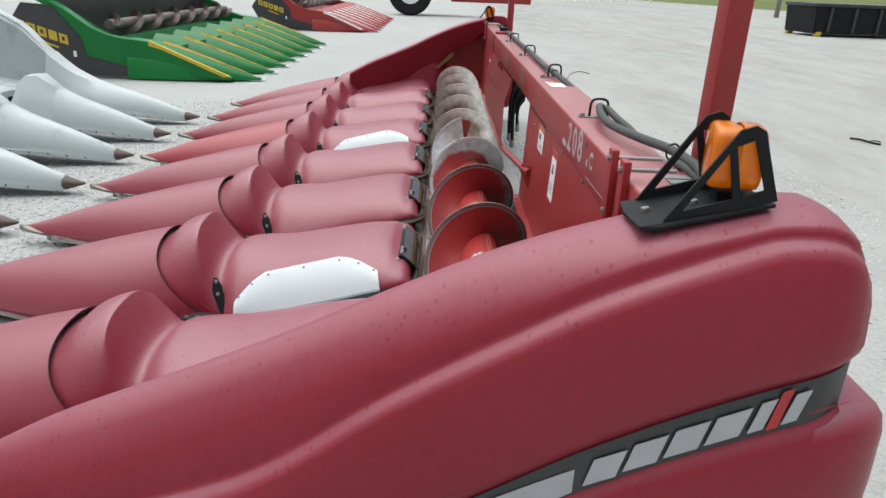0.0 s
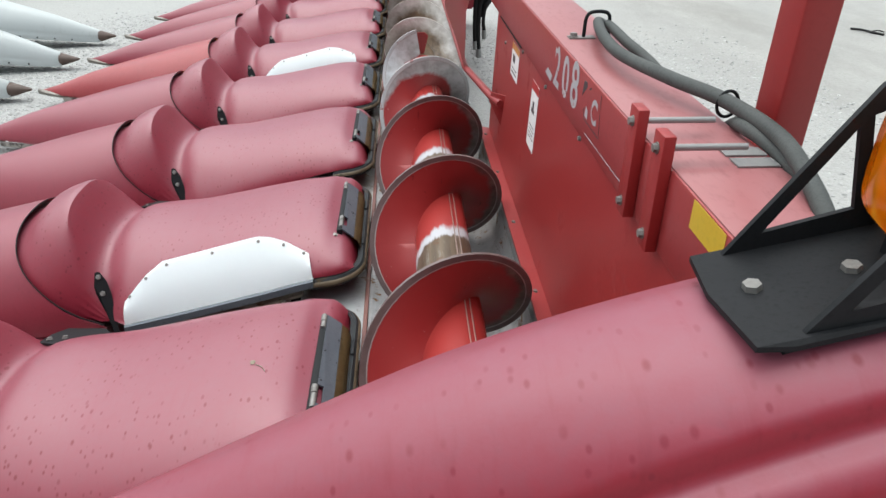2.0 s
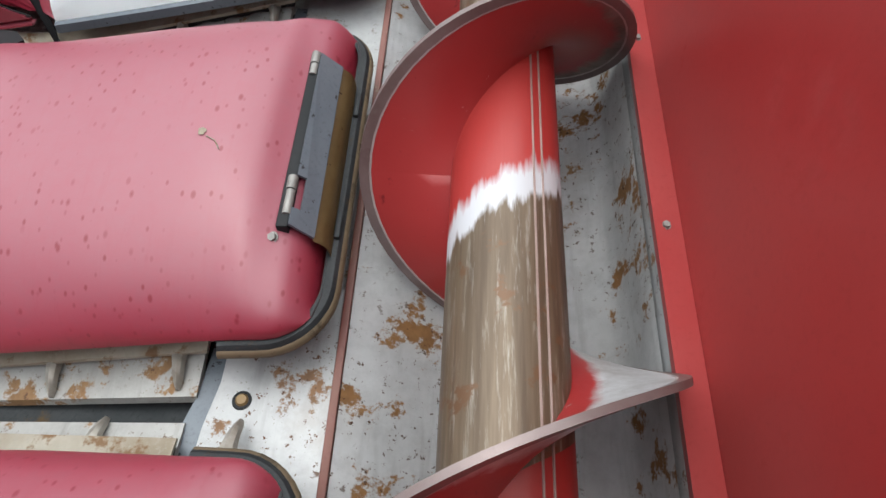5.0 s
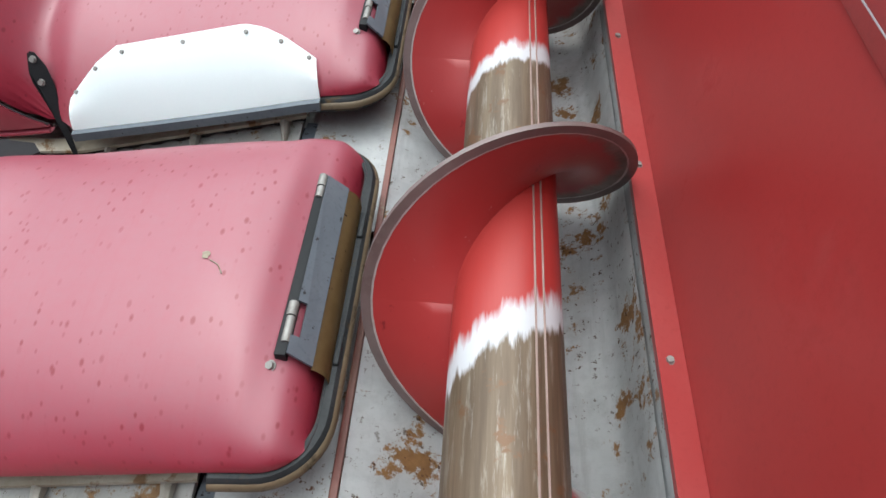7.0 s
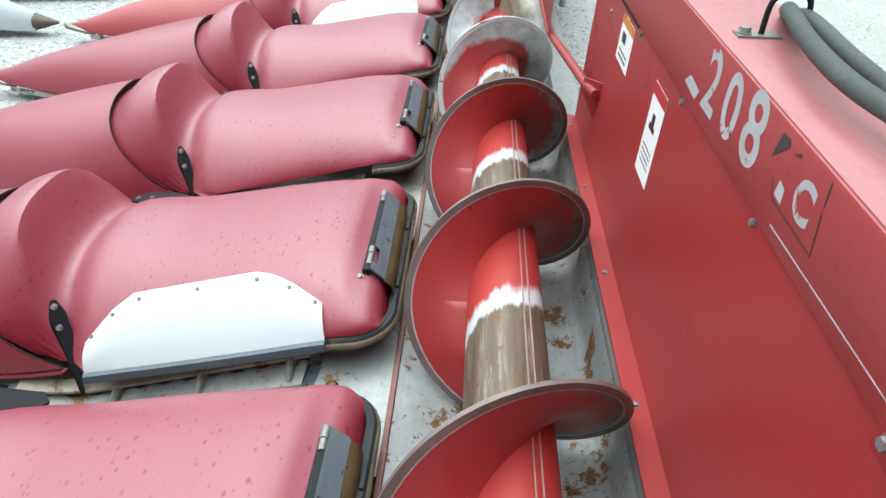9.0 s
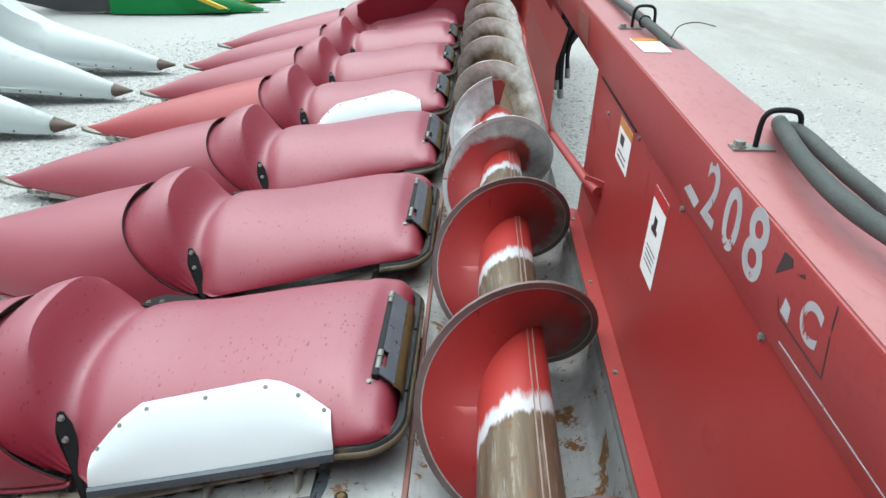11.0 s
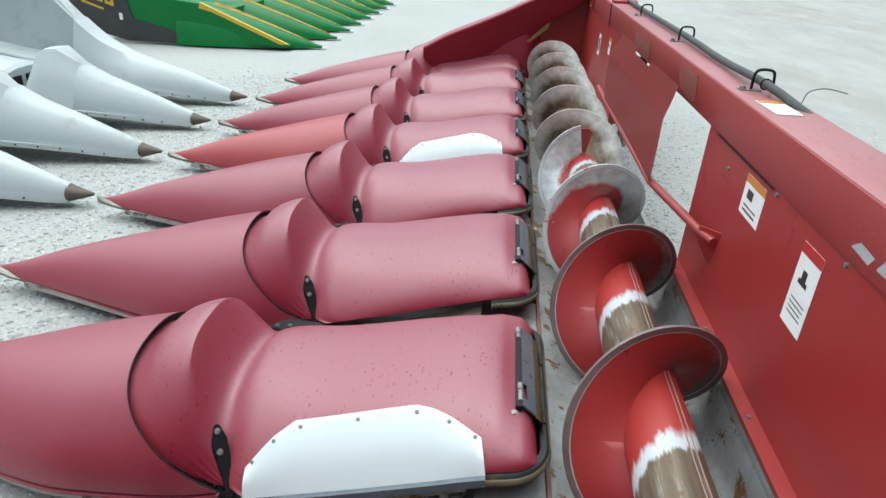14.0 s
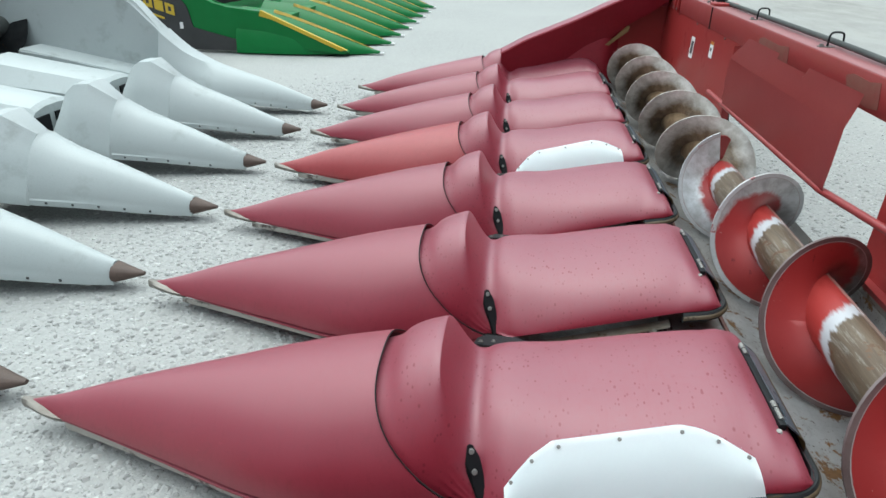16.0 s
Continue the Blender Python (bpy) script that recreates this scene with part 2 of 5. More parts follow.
def gravel(name):
    m, n, l, b = tree(name)
    v = place(n, l)
    def stones(scale):
        vo = n.new("ShaderNodeTexVoronoi")
        vo.inputs["Scale"].default_value = scale
        l.new(v, vo.inputs["Vector"])
        sep = n.new("ShaderNodeSeparateColor")
        l.new(vo.outputs["Color"], sep.inputs[0])
        return vo.outputs["Distance"], sep.outputs[0]
    d1, r1 = stones(58)
    d2, r2 = stones(135)
    col = mix(n, l, r1, (0.350, 0.356, 0.346), (0.415, 0.420, 0.409))
    col = mix(n, l, math_node(n, l, "MULTIPLY", ramp(n, l, r2, 0.3, 1.0), 0.6), col, (0.395, 0.401, 0.39))
    col = mix(n, l, ramp(n, l, d1, 0.5, 0.78), col, (0.315, 0.318, 0.308))
    col = mix(n, l, ramp(n, l, d2, 0.6, 0.85), col, (0.345, 0.348, 0.338))
    col = mix(n, l, math_node(n, l, "MULTIPLY", ramp(n, l, noise_tex(n, l, v, 0.35, 5), 0.42, 0.66), 0.6), col, (0.40, 0.404, 0.39))
    col = mix(n, l, math_node(n, l, "MULTIPLY", ramp(n, l, noise_tex(n, l, place(n, l, (0.5, 0.12, 1)), 1.0, 5), 0.58, 0.75), 0.7), col, (0.335, 0.333, 0.312))
    col = mix(n, l, 0.09, col, (0.06, 0.06, 0.055))
    # packed drive lane behind the head
    lane = n.new("ShaderNodeSeparateXYZ")
    l.new(v, lane.inputs[0])
    packed = math_node(n, l, "MULTIPLY", ramp(n, l, lane.outputs[0], 0.6, 3.0), ramp(n, l, noise_tex(n, l, place(n, l, (0.35, 0.1, 1)), 1.0, 5), 0.2, 0.6))
    dust = mix(n, l, ramp(n, l, noise_tex(n, l, place(n, l, (1.0, 0.35, 1)), 1.6, 6, 0.7), 0.38, 0.64), (0.232, 0.227, 0.208), (0.335, 0.330, 0.308))
    dust = mix(n, l, ramp(n, l, noise_tex(n, l, v, 22, 5, 0.75), 0.56, 0.70), dust, (0.20, 0.195, 0.18))
    col = mix(n, l, math_node(n, l, "MULTIPLY", packed, 0.8), col, dust)
    grass_line = n.new("ShaderNodeVectorMath")
    grass_line.operation = "DOT_PRODUCT"
    grass_line.inputs[1].default_value = (0.668, 0.209, 0.0000)
    l.new(v, grass_line.inputs[0])
    wob = math_node(n, l, "MULTIPLY_ADD", noise_tex(n, l, v, 0.6, 4), 2.0)
    l.new(grass_line.outputs["Value"], wob.node.inputs[2])
    green = mix(n, l, noise_tex(n, l, v, 9, 5), (0.07, 0.098, 0.0245), (0.133, 0.154, 0.049))
    col = mix(n, l, ramp(n, l, wob, 30.5, 31.2), col, green)
    l.new(col, b.inputs["Base Color"])
    b.inputs["Roughness"].default_value = 0.9
    b.inputs["Specular IOR Level"].default_value = 0.25
    h = math_node(n, l, "MULTIPLY_ADD", d1, -1.0)
    l.new(math_node(n, l, "MULTIPLY", d2, -0.4), h.node.inputs[2])
    bumped(n, l, b, h, 0.38, 0.010)
    return m


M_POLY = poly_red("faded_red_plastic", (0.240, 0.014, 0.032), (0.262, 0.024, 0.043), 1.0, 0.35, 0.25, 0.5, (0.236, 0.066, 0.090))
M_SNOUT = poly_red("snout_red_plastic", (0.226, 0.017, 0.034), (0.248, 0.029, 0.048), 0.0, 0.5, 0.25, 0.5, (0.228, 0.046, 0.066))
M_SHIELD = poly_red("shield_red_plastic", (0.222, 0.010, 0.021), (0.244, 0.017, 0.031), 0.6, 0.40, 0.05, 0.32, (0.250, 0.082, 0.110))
M_ORANGE = poly_red("newer_red_plastic", (0.27, 0.022, 0.027), (0.295, 0.034, 0.039), 0, 0.5, 0.2, 0.5)
M_RED = surface("red_steel_paint", (0.266, 0.020, 0.020), (0.292, 0.027, 0.026), 2.5, 0.40, 0, 0.04, 90, fleck=0.94, specular=0.5, stain=(0.250, 0.024, 0.023), stain_at=(0.60, 0.75), stain_scale=5)
M_FLIGHT = flight_paint("flight_red_paint")
M_CHALK = surface("chipped_pale_edge", (0.434, 0.406, 0.392), (0.315, 0.252, 0.238), 40, 0.5, 0.2, 0.1, 150)
# dusty red made pinker, so the sky's sheen is in the colour
M_DUST_SHEEN = surface("dust_and_sheen_paint", (0.300, 0.105, 0.108), (0.330, 0.145, 0.150), 4, 0.34, 0, 0.04, 90, stretch=(1, 0.4, 1), specular=0.35)
M_LIP = surface("dusty_red_lip", (0.154, 0.049, 0.0406), (0.14, 0.0595, 0.042), 9, 0.55, 0, 0.1, 120, stain=(0.20, 0.165, 0.125), stain_at=(0.62, 0.70), stain_scale=18)
M_BEAM = surface("beam_paint", (0.262, 0.030, 0.031), (0.288, 0.042, 0.042), 2.5, 0.38, 0, 0.06, 90)
M_FLAP = surface("dusty_flap_paint", (0.330, 0.044, 0.045), (0.355, 0.062, 0.062), 2.5, 0.34, 0, 0.05, 90, stain=(0.36, 0.22, 0.18), stain_at=(0.63, 0.86), stain_scale=3.2, fleck=0.94)
M_SMEAR = surface("brown_smear_on_paint", (0.215, 0.092, 0.070), (0.235, 0.060, 0.052), 12, 0.5, 0, 0.06, 120)
M_FLANGE = surface("paler_flange_paint", (0.285, 0.033, 0.033), (0.308, 0.048, 0.046), 6, 0.4, 0, 0.04, 90, fleck=0.93)
M_EDGE = surface("worn_flight_edge", (0.200, 0.160, 0.155), (0.118, 0.082, 0.078), 9, 0.4, 0.35, 0.1, 150)
M_FARFLIGHT = bare_flight("rust_browned_flight")
M_SCUFF = surface("scuffed_grey_paint", (0.42, 0.425, 0.435), (0.56, 0.56, 0.565), 8, 0.42, 0.3, 0.1, 120, stain=(0.28, 0.042, 0.0385), stain_at=(0.60, 0.63), stain_scale=9)
M_TUBE_LINE = surface("pale_tube_line", (0.290, 0.215, 0.195), (0.225, 0.150, 0.130), 18, 0.45, 0.2, 0.1, 150)
M_TUBE = helix_paint("auger_tube_paint")
M_GALV = galvanised("galvanised_sheet", (0.36, 0.368, 0.372), (0.28, 0.286, 0.288), 0.60, (0.140, 0.078, 0.040), film=0.6)
M_TROUGH = galvanised("galvanised_trough", (0.64, 0.648, 0.652), (0.53, 0.538, 0.545), 0.565, (0.23, 0.115, 0.042), film=0.35)
M_DECK = galvanised("dirty_deck_steel", (0.36, 0.36, 0.35), (0.25, 0.245, 0.23), 0.57, (0.16, 0.09, 0.04))
M_LUG = surface("worn_lug_steel", (0.40, 0.385, 0.35), (0.25, 0.225, 0.19), 30, 0.42, 0.5, 0.2, 200)
M_RAIL = surface("rusty_rail", (0.31, 0.285, 0.235), (0.185, 0.150, 0.105), 12, 0.45, 0.2, 0.12, 140, stain=(0.15, 0.085, 0.04), stain_at=(0.56, 0.63), stain_scale=18)
M_PATCH = surface("bright_sheet_patch", (0.85, 0.92, 0.93), (0.82, 0.89, 0.905), 2, 0.28, 0.0, 0.02, 200, specular=1.0, fleck=0.99)
M_BOLT = surface("zinc_bolt", (0.27, 0.265, 0.25), (0.16, 0.155, 0.145), 30, 0.48, 0.4, 0.1, 300)
M_ZINC = surface("pale_zinc_rod", (0.30, 0.305, 0.30), (0.22, 0.22, 0.215), 20, 0.42, 0.4, 0.1, 200)
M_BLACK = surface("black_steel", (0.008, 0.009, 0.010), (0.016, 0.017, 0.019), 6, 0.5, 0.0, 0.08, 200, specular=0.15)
M_TRIM = surface("dark_trim", (0.018, 0.020, 0.022), (0.034, 0.037, 0.039), 12, 0.5, 0.1, 0.15, 160, specular=0.15, stain=(0.075, 0.048, 0.024), stain_at=(0.60, 0.68), stain_scale=14)
M_RUBBER = surface("black_rubber", (0.012, 0.011, 0.012), (0.02, 0.02, 0.02), 8, 0.7, 0, 0.1, 200, specular=0.2)
M_HINGE = surface("hinge_plate_steel", (0.078, 0.094, 0.114), (0.105, 0.122, 0.142), 12, 0.42, 0.2, 0.08, 150, stain=(0.014, 0.014, 0.0154), stain_at=(0.63, 0.65), stain_scale=55)
M_BRASS = surface("tan_wear_strip", (0.20, 0.132, 0.056), (0.138, 0.082, 0.03), 14, 0.5, 0.2, 0.1, 150, stain=(0.07, 0.035, 0.014), stain_at=(0.64, 0.66), stain_scale=50)
M_STRAW = surface("stained_pale_lip", (0.135, 0.103, 0.064), (0.080, 0.056, 0.032), 16, 0.5, 0.1, 0.1, 150, stain=(0.05, 0.035, 0.02), stain_at=(0.56, 0.64), stain_scale=22)
M_HOSE = surface("hose_grey", (0.052, 0.058, 0.056), (0.082, 0.088, 0.085), 14, 0.6, 0, 0.25, 260, specular=0.2)
M_SHOE = surface("worn_snout_shoe", (0.238, 0.224, 0.203), (0.14, 0.119, 0.098), 14, 0.45, 0.4, 0.1, 150)
M_SCRAPE = surface("scraped_pale_edge", (0.364, 0.35, 0.315), (0.266, 0.245, 0.217), 10, 0.6, 0, 0.1, 150, stain=(0.084, 0.07, 0.063), stain_at=(0.56, 0.62), stain_scale=12)
M_GREY = surface("pale_grey_plastic", (0.435, 0.475, 0.475), (0.400, 0.442, 0.442), 1.6, 0.42, 0, 0.05, 180, stain=(0.30, 0.32, 0.313), stain_at=(0.56, 0.75), stain_scale=5)
M_TIPB = surface("brown_rubber_tip", (0.07, 0.0455, 0.035), (0.105, 0.07, 0.056), 20, 0.6, 0, 0.2, 200)
M_GREEN = surface("green_paint", (0.0060, 0.135, 0.028), (0.0100, 0.165, 0.040), 2, 0.33, 0, 0.05, 120, specular=0.25)
M_YELLOW = surface("yellow_paint", (0.56, 0.399, 0.028), (0.518, 0.35, 0.0245), 5, 0.45, 0, 0.05, 120)
M_CHAR = surface("charcoal_panel", (0.0245, 0.0259, 0.028), (0.042, 0.042, 0.0434), 2, 0.4, 0, 0.06, 120)
M_SILVER = surface("silver_decal", (0.434, 0.441, 0.462), (0.364, 0.371, 0.392), 8, 0.35, 0.4, 0.03, 200)
M_WHITE = surface("white_sticker", (0.80, 0.80, 0.80), (0.72, 0.72, 0.72), 20, 0.4, 0, 0.03, 200)
M_STORANGE = surface("orange_sticker", (0.525, 0.21, 0.028), (0.49, 0.182, 0.021), 20, 0.4, 0, 0.03, 200)
M_STRED = surface("red_sticker", (0.42, 0.028, 0.028), (0.385, 0.021, 0.021), 20, 0.4, 0, 0.03, 200)
M_STENCIL = surface("stencil_grey", (0.40, 0.40, 0.415), (0.32, 0.32, 0.34), 20, 0.6, 0, 0.1, 200, stain=(0.28, 0.034, 0.03), stain_at=(0.60, 0.64), stain_scale=26)
M_GROUND = gravel("limestone_gravel")


def amber_lens():
    m, n, l, b = tree("amber_lens")
    v = place(n, l)
    l.new(mix(n, l, noise_tex(n, l, v, 30, 3), (0.95, 0.30, 0.003), (0.85, 0.20, 0.002)), b.inputs["Base Color"])
    b.inputs["Roughness"].default_value, b.inputs["Transmission Weight"].default_value, b.inputs["IOR"].default_value = 0.16, 0.5, 1.45
    w = n.new("ShaderNodeTexWave")
    w.inputs["Scale"].default_value = 90
    l.new(v, w.inputs["Vector"])
    bumped(n, l, b, w.outputs["Fac"], 0.10, 0.001)
    return m


M_AMBER = amber_lens()


# ---- building helpers ----
def root(name, label, category, at=(0, 0, 0), group=""):
    ob = new(name)
    ob.location = at
    return tagged(ob, label, category, group)


def finish(name, bm, mat, parent=None, label="", smooth=40):
    bmesh.ops.recalc_face_normals(bm, faces=bm.faces)
    me = bpy.data.meshes.new(name)
    bm.to_mesh(me)
    bm.free()
    for m in mat if isinstance(mat, (list, tuple)) else (mat,):
        me.materials.append(m)
    if smooth:
        me.polygons.foreach_set("use_smooth", [True] * len(me.polygons))
        me.set_sharp_from_angle(angle=radians(smooth))
    ob = new(name, me)
    if parent:
        ob.parent = parent
    if label:
        ob["label"] = label
    return ob


part = finish


def again(ob, parent, offset=(0, 0, 0), rot=None):
    """Another object on the same mesh."""
    o = ob.copy()
    scene.collection.objects.link(o)
    o.parent = parent
    o.location = offset
    if rot:
        o.rotation_euler = rot
    return o


def box(bm, x0, x1, y0, y1, z0, z1, bevel=0.0, m=None):
    r = bmesh.ops.create_cube(bm, size=1.0)
    vs = r["verts"]
    bmesh.ops.scale(bm, vec=(x1 - x0, y1 - y0, z1 - z0), verts=vs)
    bmesh.ops.translate(bm, vec=((x0 + x1) / 2, (y0 + y1) / 2, (z0 + z1) / 2), verts=vs)
    if m is not None:
        bmesh.ops.transform(bm, matrix=m, verts=vs)
    if bevel:
        es = list({e for v in vs for e in v.link_edges})
        bmesh.ops.bevel(bm, geom=es, offset=bevel, segments=2, affect="EDGES", profile=0.5)
    return bm


def boxed(*a, **k):
    return box(bmesh.new(), *a, **k)


def loft(rings, closed=False, cap=False, bm=None):
    """A skin over rows of points."""
    bm = bm or bmesh.new()
    vs = [[bm.verts.new(p) for p in r] for r in rings]
    for a, b in zip(vs, vs[1:]):
        n = len(a)
        for i in range(n if closed else n - 1):
            j = (i + 1) % n
            bm.faces.new((a[i], a[j], b[j], b[i]))
    if cap:
        for r in (vs[0], vs[-1]):
            bm.faces.new(r)
    return bm


def plate(points, thick, axis, bm=None):
    """A flat outline made thick along an axis (a vector)."""
    a = Vector(axis).normalized() * thick
    bm = bm or bmesh.new()
    lo = [bm.verts.new(p) for p in points]
    hi = [bm.verts.new(Vector(p) + a) for p in points]
    n = len(points)
    bm.faces.new(lo)
    bm.faces.new(hi[::-1])
    for i in range(n):
        bm.faces.new((lo[i], hi[i], hi[(i + 1) % n], lo[(i + 1) % n]))
    return bm


def tube(points, r, seg=10, bm=None, ends=True):
    """A round bar along a line of points."""
    pts = [Vector(p) for p in points]
    rings = []
    for i, p in enumerate(pts):
        d = (pts[min(i + 1, len(pts) - 1)] - pts[max(i - 1, 0)]).normalized()
        u = d.cross(Vector((0.13, 0.31, 0.94))).normalized()
        w = d.cross(u)
        rings.append([p + r * (math.cos(a) * u + math.sin(a) * w) for a in (2 * math.pi * k / seg for k in range(seg))])
    return loft(rings, True, ends, bm)


def smooth_line(points, n=8):
    """Points of a soft curve through the given ones."""
    p = [Vector(q) for q in points]
    p = [2 * p[0] - p[1]] + p + [2 * p[-1] - p[-2]]
    out = []
    for a, b, c, d in zip(p, p[1:], p[2:], p[3:]):
        for k in range(n):
            t = k / n
            out.append(0.5 * (2 * b + (c - a) * t + (2 * a - 5 * b + 4 * c - d) * t * t + (3 * b - a - 3 * c + d) * t ** 3))
    return out + [p[-2]]


def bolt_mesh(name, r=0.009, h=0.007, axis="Z"):
    bm = bmesh.new()
    bmesh.ops.create_cone(bm, cap_ends=True, segments=14, radius1=1.25 * r, radius2=1.25 * r, depth=h * 0.3, matrix=Matrix.Translation((0, 0, h * 0.15)))
    bmesh.ops.create_cone(bm, cap_ends=True, segments=6, radius1=r, radius2=r * 0.92, depth=h, matrix=Matrix.Translation((0, 0, h * 0.8)))
    if axis == "-X":
        bmesh.ops.rotate(bm, matrix=Matrix.Rotation(radians(-90), 3, "Y"), verts=bm.verts)
    if axis == "-Y":
        bmesh.ops.rotate(bm, matrix=Matrix.Rotation(radians(90), 3, "X"), verts=bm.verts)
    me = bpy.data.meshes.new(name)
    bmesh.ops.recalc_face_normals(bm, faces=bm.faces)
    bm.to_mesh(me)
    bm.free()
    me.materials.append(M_BOLT)
    return me


BOLT_UP, BOLT_FRONT = bolt_mesh("bolt"), bolt_mesh("bolt", axis="-X")


def bolt(parent, at, mesh=None, size=1.0, rot=None):
    o = new("bolt", mesh or BOLT_UP)
    o.parent, o.location, o.scale = parent, at, (size,) * 3
    if rot:
        o.rotation_euler = rot
    return o


def curve(table):
    """A smooth function through (x, value) pairs."""
    xs, vs = [a for a, _ in table], [b for _, b in table]
    def f(x):
        if x <= xs[0]:
            return vs[0]
        if x >= xs[-1]:
            return vs[-1]
        i = max(k for k in range(len(xs) - 1) if xs[k] <= x)
        def slope(k):
            if k in (0, len(xs) - 1):
                return (vs[1] - vs[0]) / (xs[1] - xs[0]) if k == 0 else (vs[-1] - vs[-2]) / (xs[-1] - xs[-2])
            a, b = (vs[k] - vs[k - 1]) / (xs[k] - xs[k - 1]), (vs[k + 1] - vs[k]) / (xs[k + 1] - xs[k])
            return 0 if a * b <= 0 else 2 * a * b / (a + b)
        h = xs[i + 1] - xs[i]
        t = (x - xs[i]) / h
        a, b = vs[i], vs[i + 1]
        return (2 * t ** 3 - 3 * t * t + 1) * a + (t ** 3 - 2 * t * t + t) * h * slope(i) + (3 * t * t - 2 * t ** 3) * b + (t ** 3 - t * t) * h * slope(i + 1)
    return f

def straight(table):
    """A function along straight lines through (x, value) pairs."""
    xs, vs = [a for a, _ in table], [b for _, b in table]
    return lambda x: float(np.interp(x, xs, vs))


# ---- ground ----
bm = bmesh.new()
bmesh.ops.create_grid(bm, x_segments=24, y_segments=24, size=900)
ground = tagged(finish("ground", bm, M_GROUND, smooth=0), "pale grey crushed limestone yard with a grass verge", "ground", kind="structure")

# ---- the red corn head ----
ROW = 0.762
SHIFT = -0.045          # the covers sit a little to one side of the snout tips
AX, AZ = 0.148, 0.41    # auger axis
head = root("corn_head", "faded red eight-row corn head with auger, parked on gravel", "corn head")

top_z = curve([(-2.21, 0.098), (-2.1, 0.130), (-1.88, 0.208), (-1.54, 0.304), (-1.22, 0.384), (-1.0, 0.432)])
base_z = curve([(-2.21, 0.075), (-1.8, 0.085), (-1.35, 0.105), (-1.0, 0.135), (-0.85, 0.166), (-0.756, 0.190), (-0.568, 0.237), (-0.374, 0.288), (-0.221, 0.328), (-0.09, 0.348)])
half_w = curve([(-2.21, 0.010), (-2.087, 0.045), (-1.834, 0.120), (-1.611, 0.192), (-1.392, 0.262), (-1.24, 0.286), (-0.9, 0.29), (-0.5, 0.29), (-0.25, 0.280), (-0.1, 0.274)])
hood_z = curve([(-1.2, 0.36), (-1.12, 0.385), (-1.085, 0.398), (-1.04, 0.440), (-1.0, 0.462), (-0.955, 0.4775), (-0.948, 0.479), (-0.940, 0.470), (-0.920, 0.432), (-0.897, 0.390), (-0.875, 0.357), (-0.858, 0.342), (-0.846, 0.341), (-0.831, 0.351), (-0.812, 0.360), (-0.78, 0.366), (-0.74, 0.369), (-0.65, 0.372), (-0.52, 0.392), (-0.39, 0.417), (-0.25, 0.436), (-0.20, 0.429), (-0.178, 0.417), (-0.160, 0.406), (-0.14, 0.397), (-0.12, 0.376), (-0.108, 0.346), (-0.100, 0.300), (-0.096, 0.255)])


near_w = curve([(-1.2, 0.29), (-0.95, 0.272), (-0.86, 0.262), (-0.81, 0.280), (-0.765, 0.312), (-0.5, 0.312), (-0.09, 0.309)])


near_e = curve([(-0.80, 1.9), (-0.72, 1.8), (-0.65, 1.6), (-0.52, 1.32), (-0.39, 1.18), (-0.24, 1.36)])


def mid_y(x):
    return SHIFT * min(1.0, max(0.0, (x + 2.2) / 1.3))


def power(v, e):
    return math.copysign(abs(v) ** e, v)


def seam_x(a):
    """Where snout and hood meet, going back towards the foot of the hood."""
    return -1.105 + 0.26 * (1 - math.sin(a)) ** 1.7


def snout_mesh(name="snout", mat=M_POLY):
    na = 28
    angles = [math.pi * k / na for k in range(na + 1)]
    rings = []
    for i in range(31):
        u = (i / 30) ** 0.85
        ring = []
        for a in angles:
            x = -2.205 + u * (seam_x(a) + 2.205)
            e, f = 1.28 - 0.40 * u, 1.34 - 0.32 * u
            ring.append((x, mid_y(x) + half_w(x) * power(math.cos(a), e), base_z(x) + (top_z(x) - base_z(x)) * abs(math.sin(a)) ** f))
        rings.append(ring)
    bm = loft(rings)
    # rolled rear rim, and a grooved lip along either lower edge
    rim = [Vector(p) for p in rings[-1]]
    c = Vector((-1.0, SHIFT, 0.2))
    loft([[p for p in rim], [p + (c - p) * 0.04 + Vector((-0.012, 0, 0)) for p in rim]], bm=bm)
    for side, s in ((0, 1), (-1, -1)):
        edge = [Vector(r[side]) for r in rings]
        size = [min(1.0, k / 12) for k in range(31)]
        loft([[p + Vector((0, s * o, q)) * f for p, f in zip(edge, size)] for o, q in ((0, 0), (-0.009, -0.003), (-0.009, -0.009), (0.001, -0.011), (0.002, -0.016), (-0.002, -0.020), (-0.02, -0.018))], bm=bm)
    bmesh.ops.remove_doubles(bm, verts=bm.verts, dist=0.0004)
    return bm


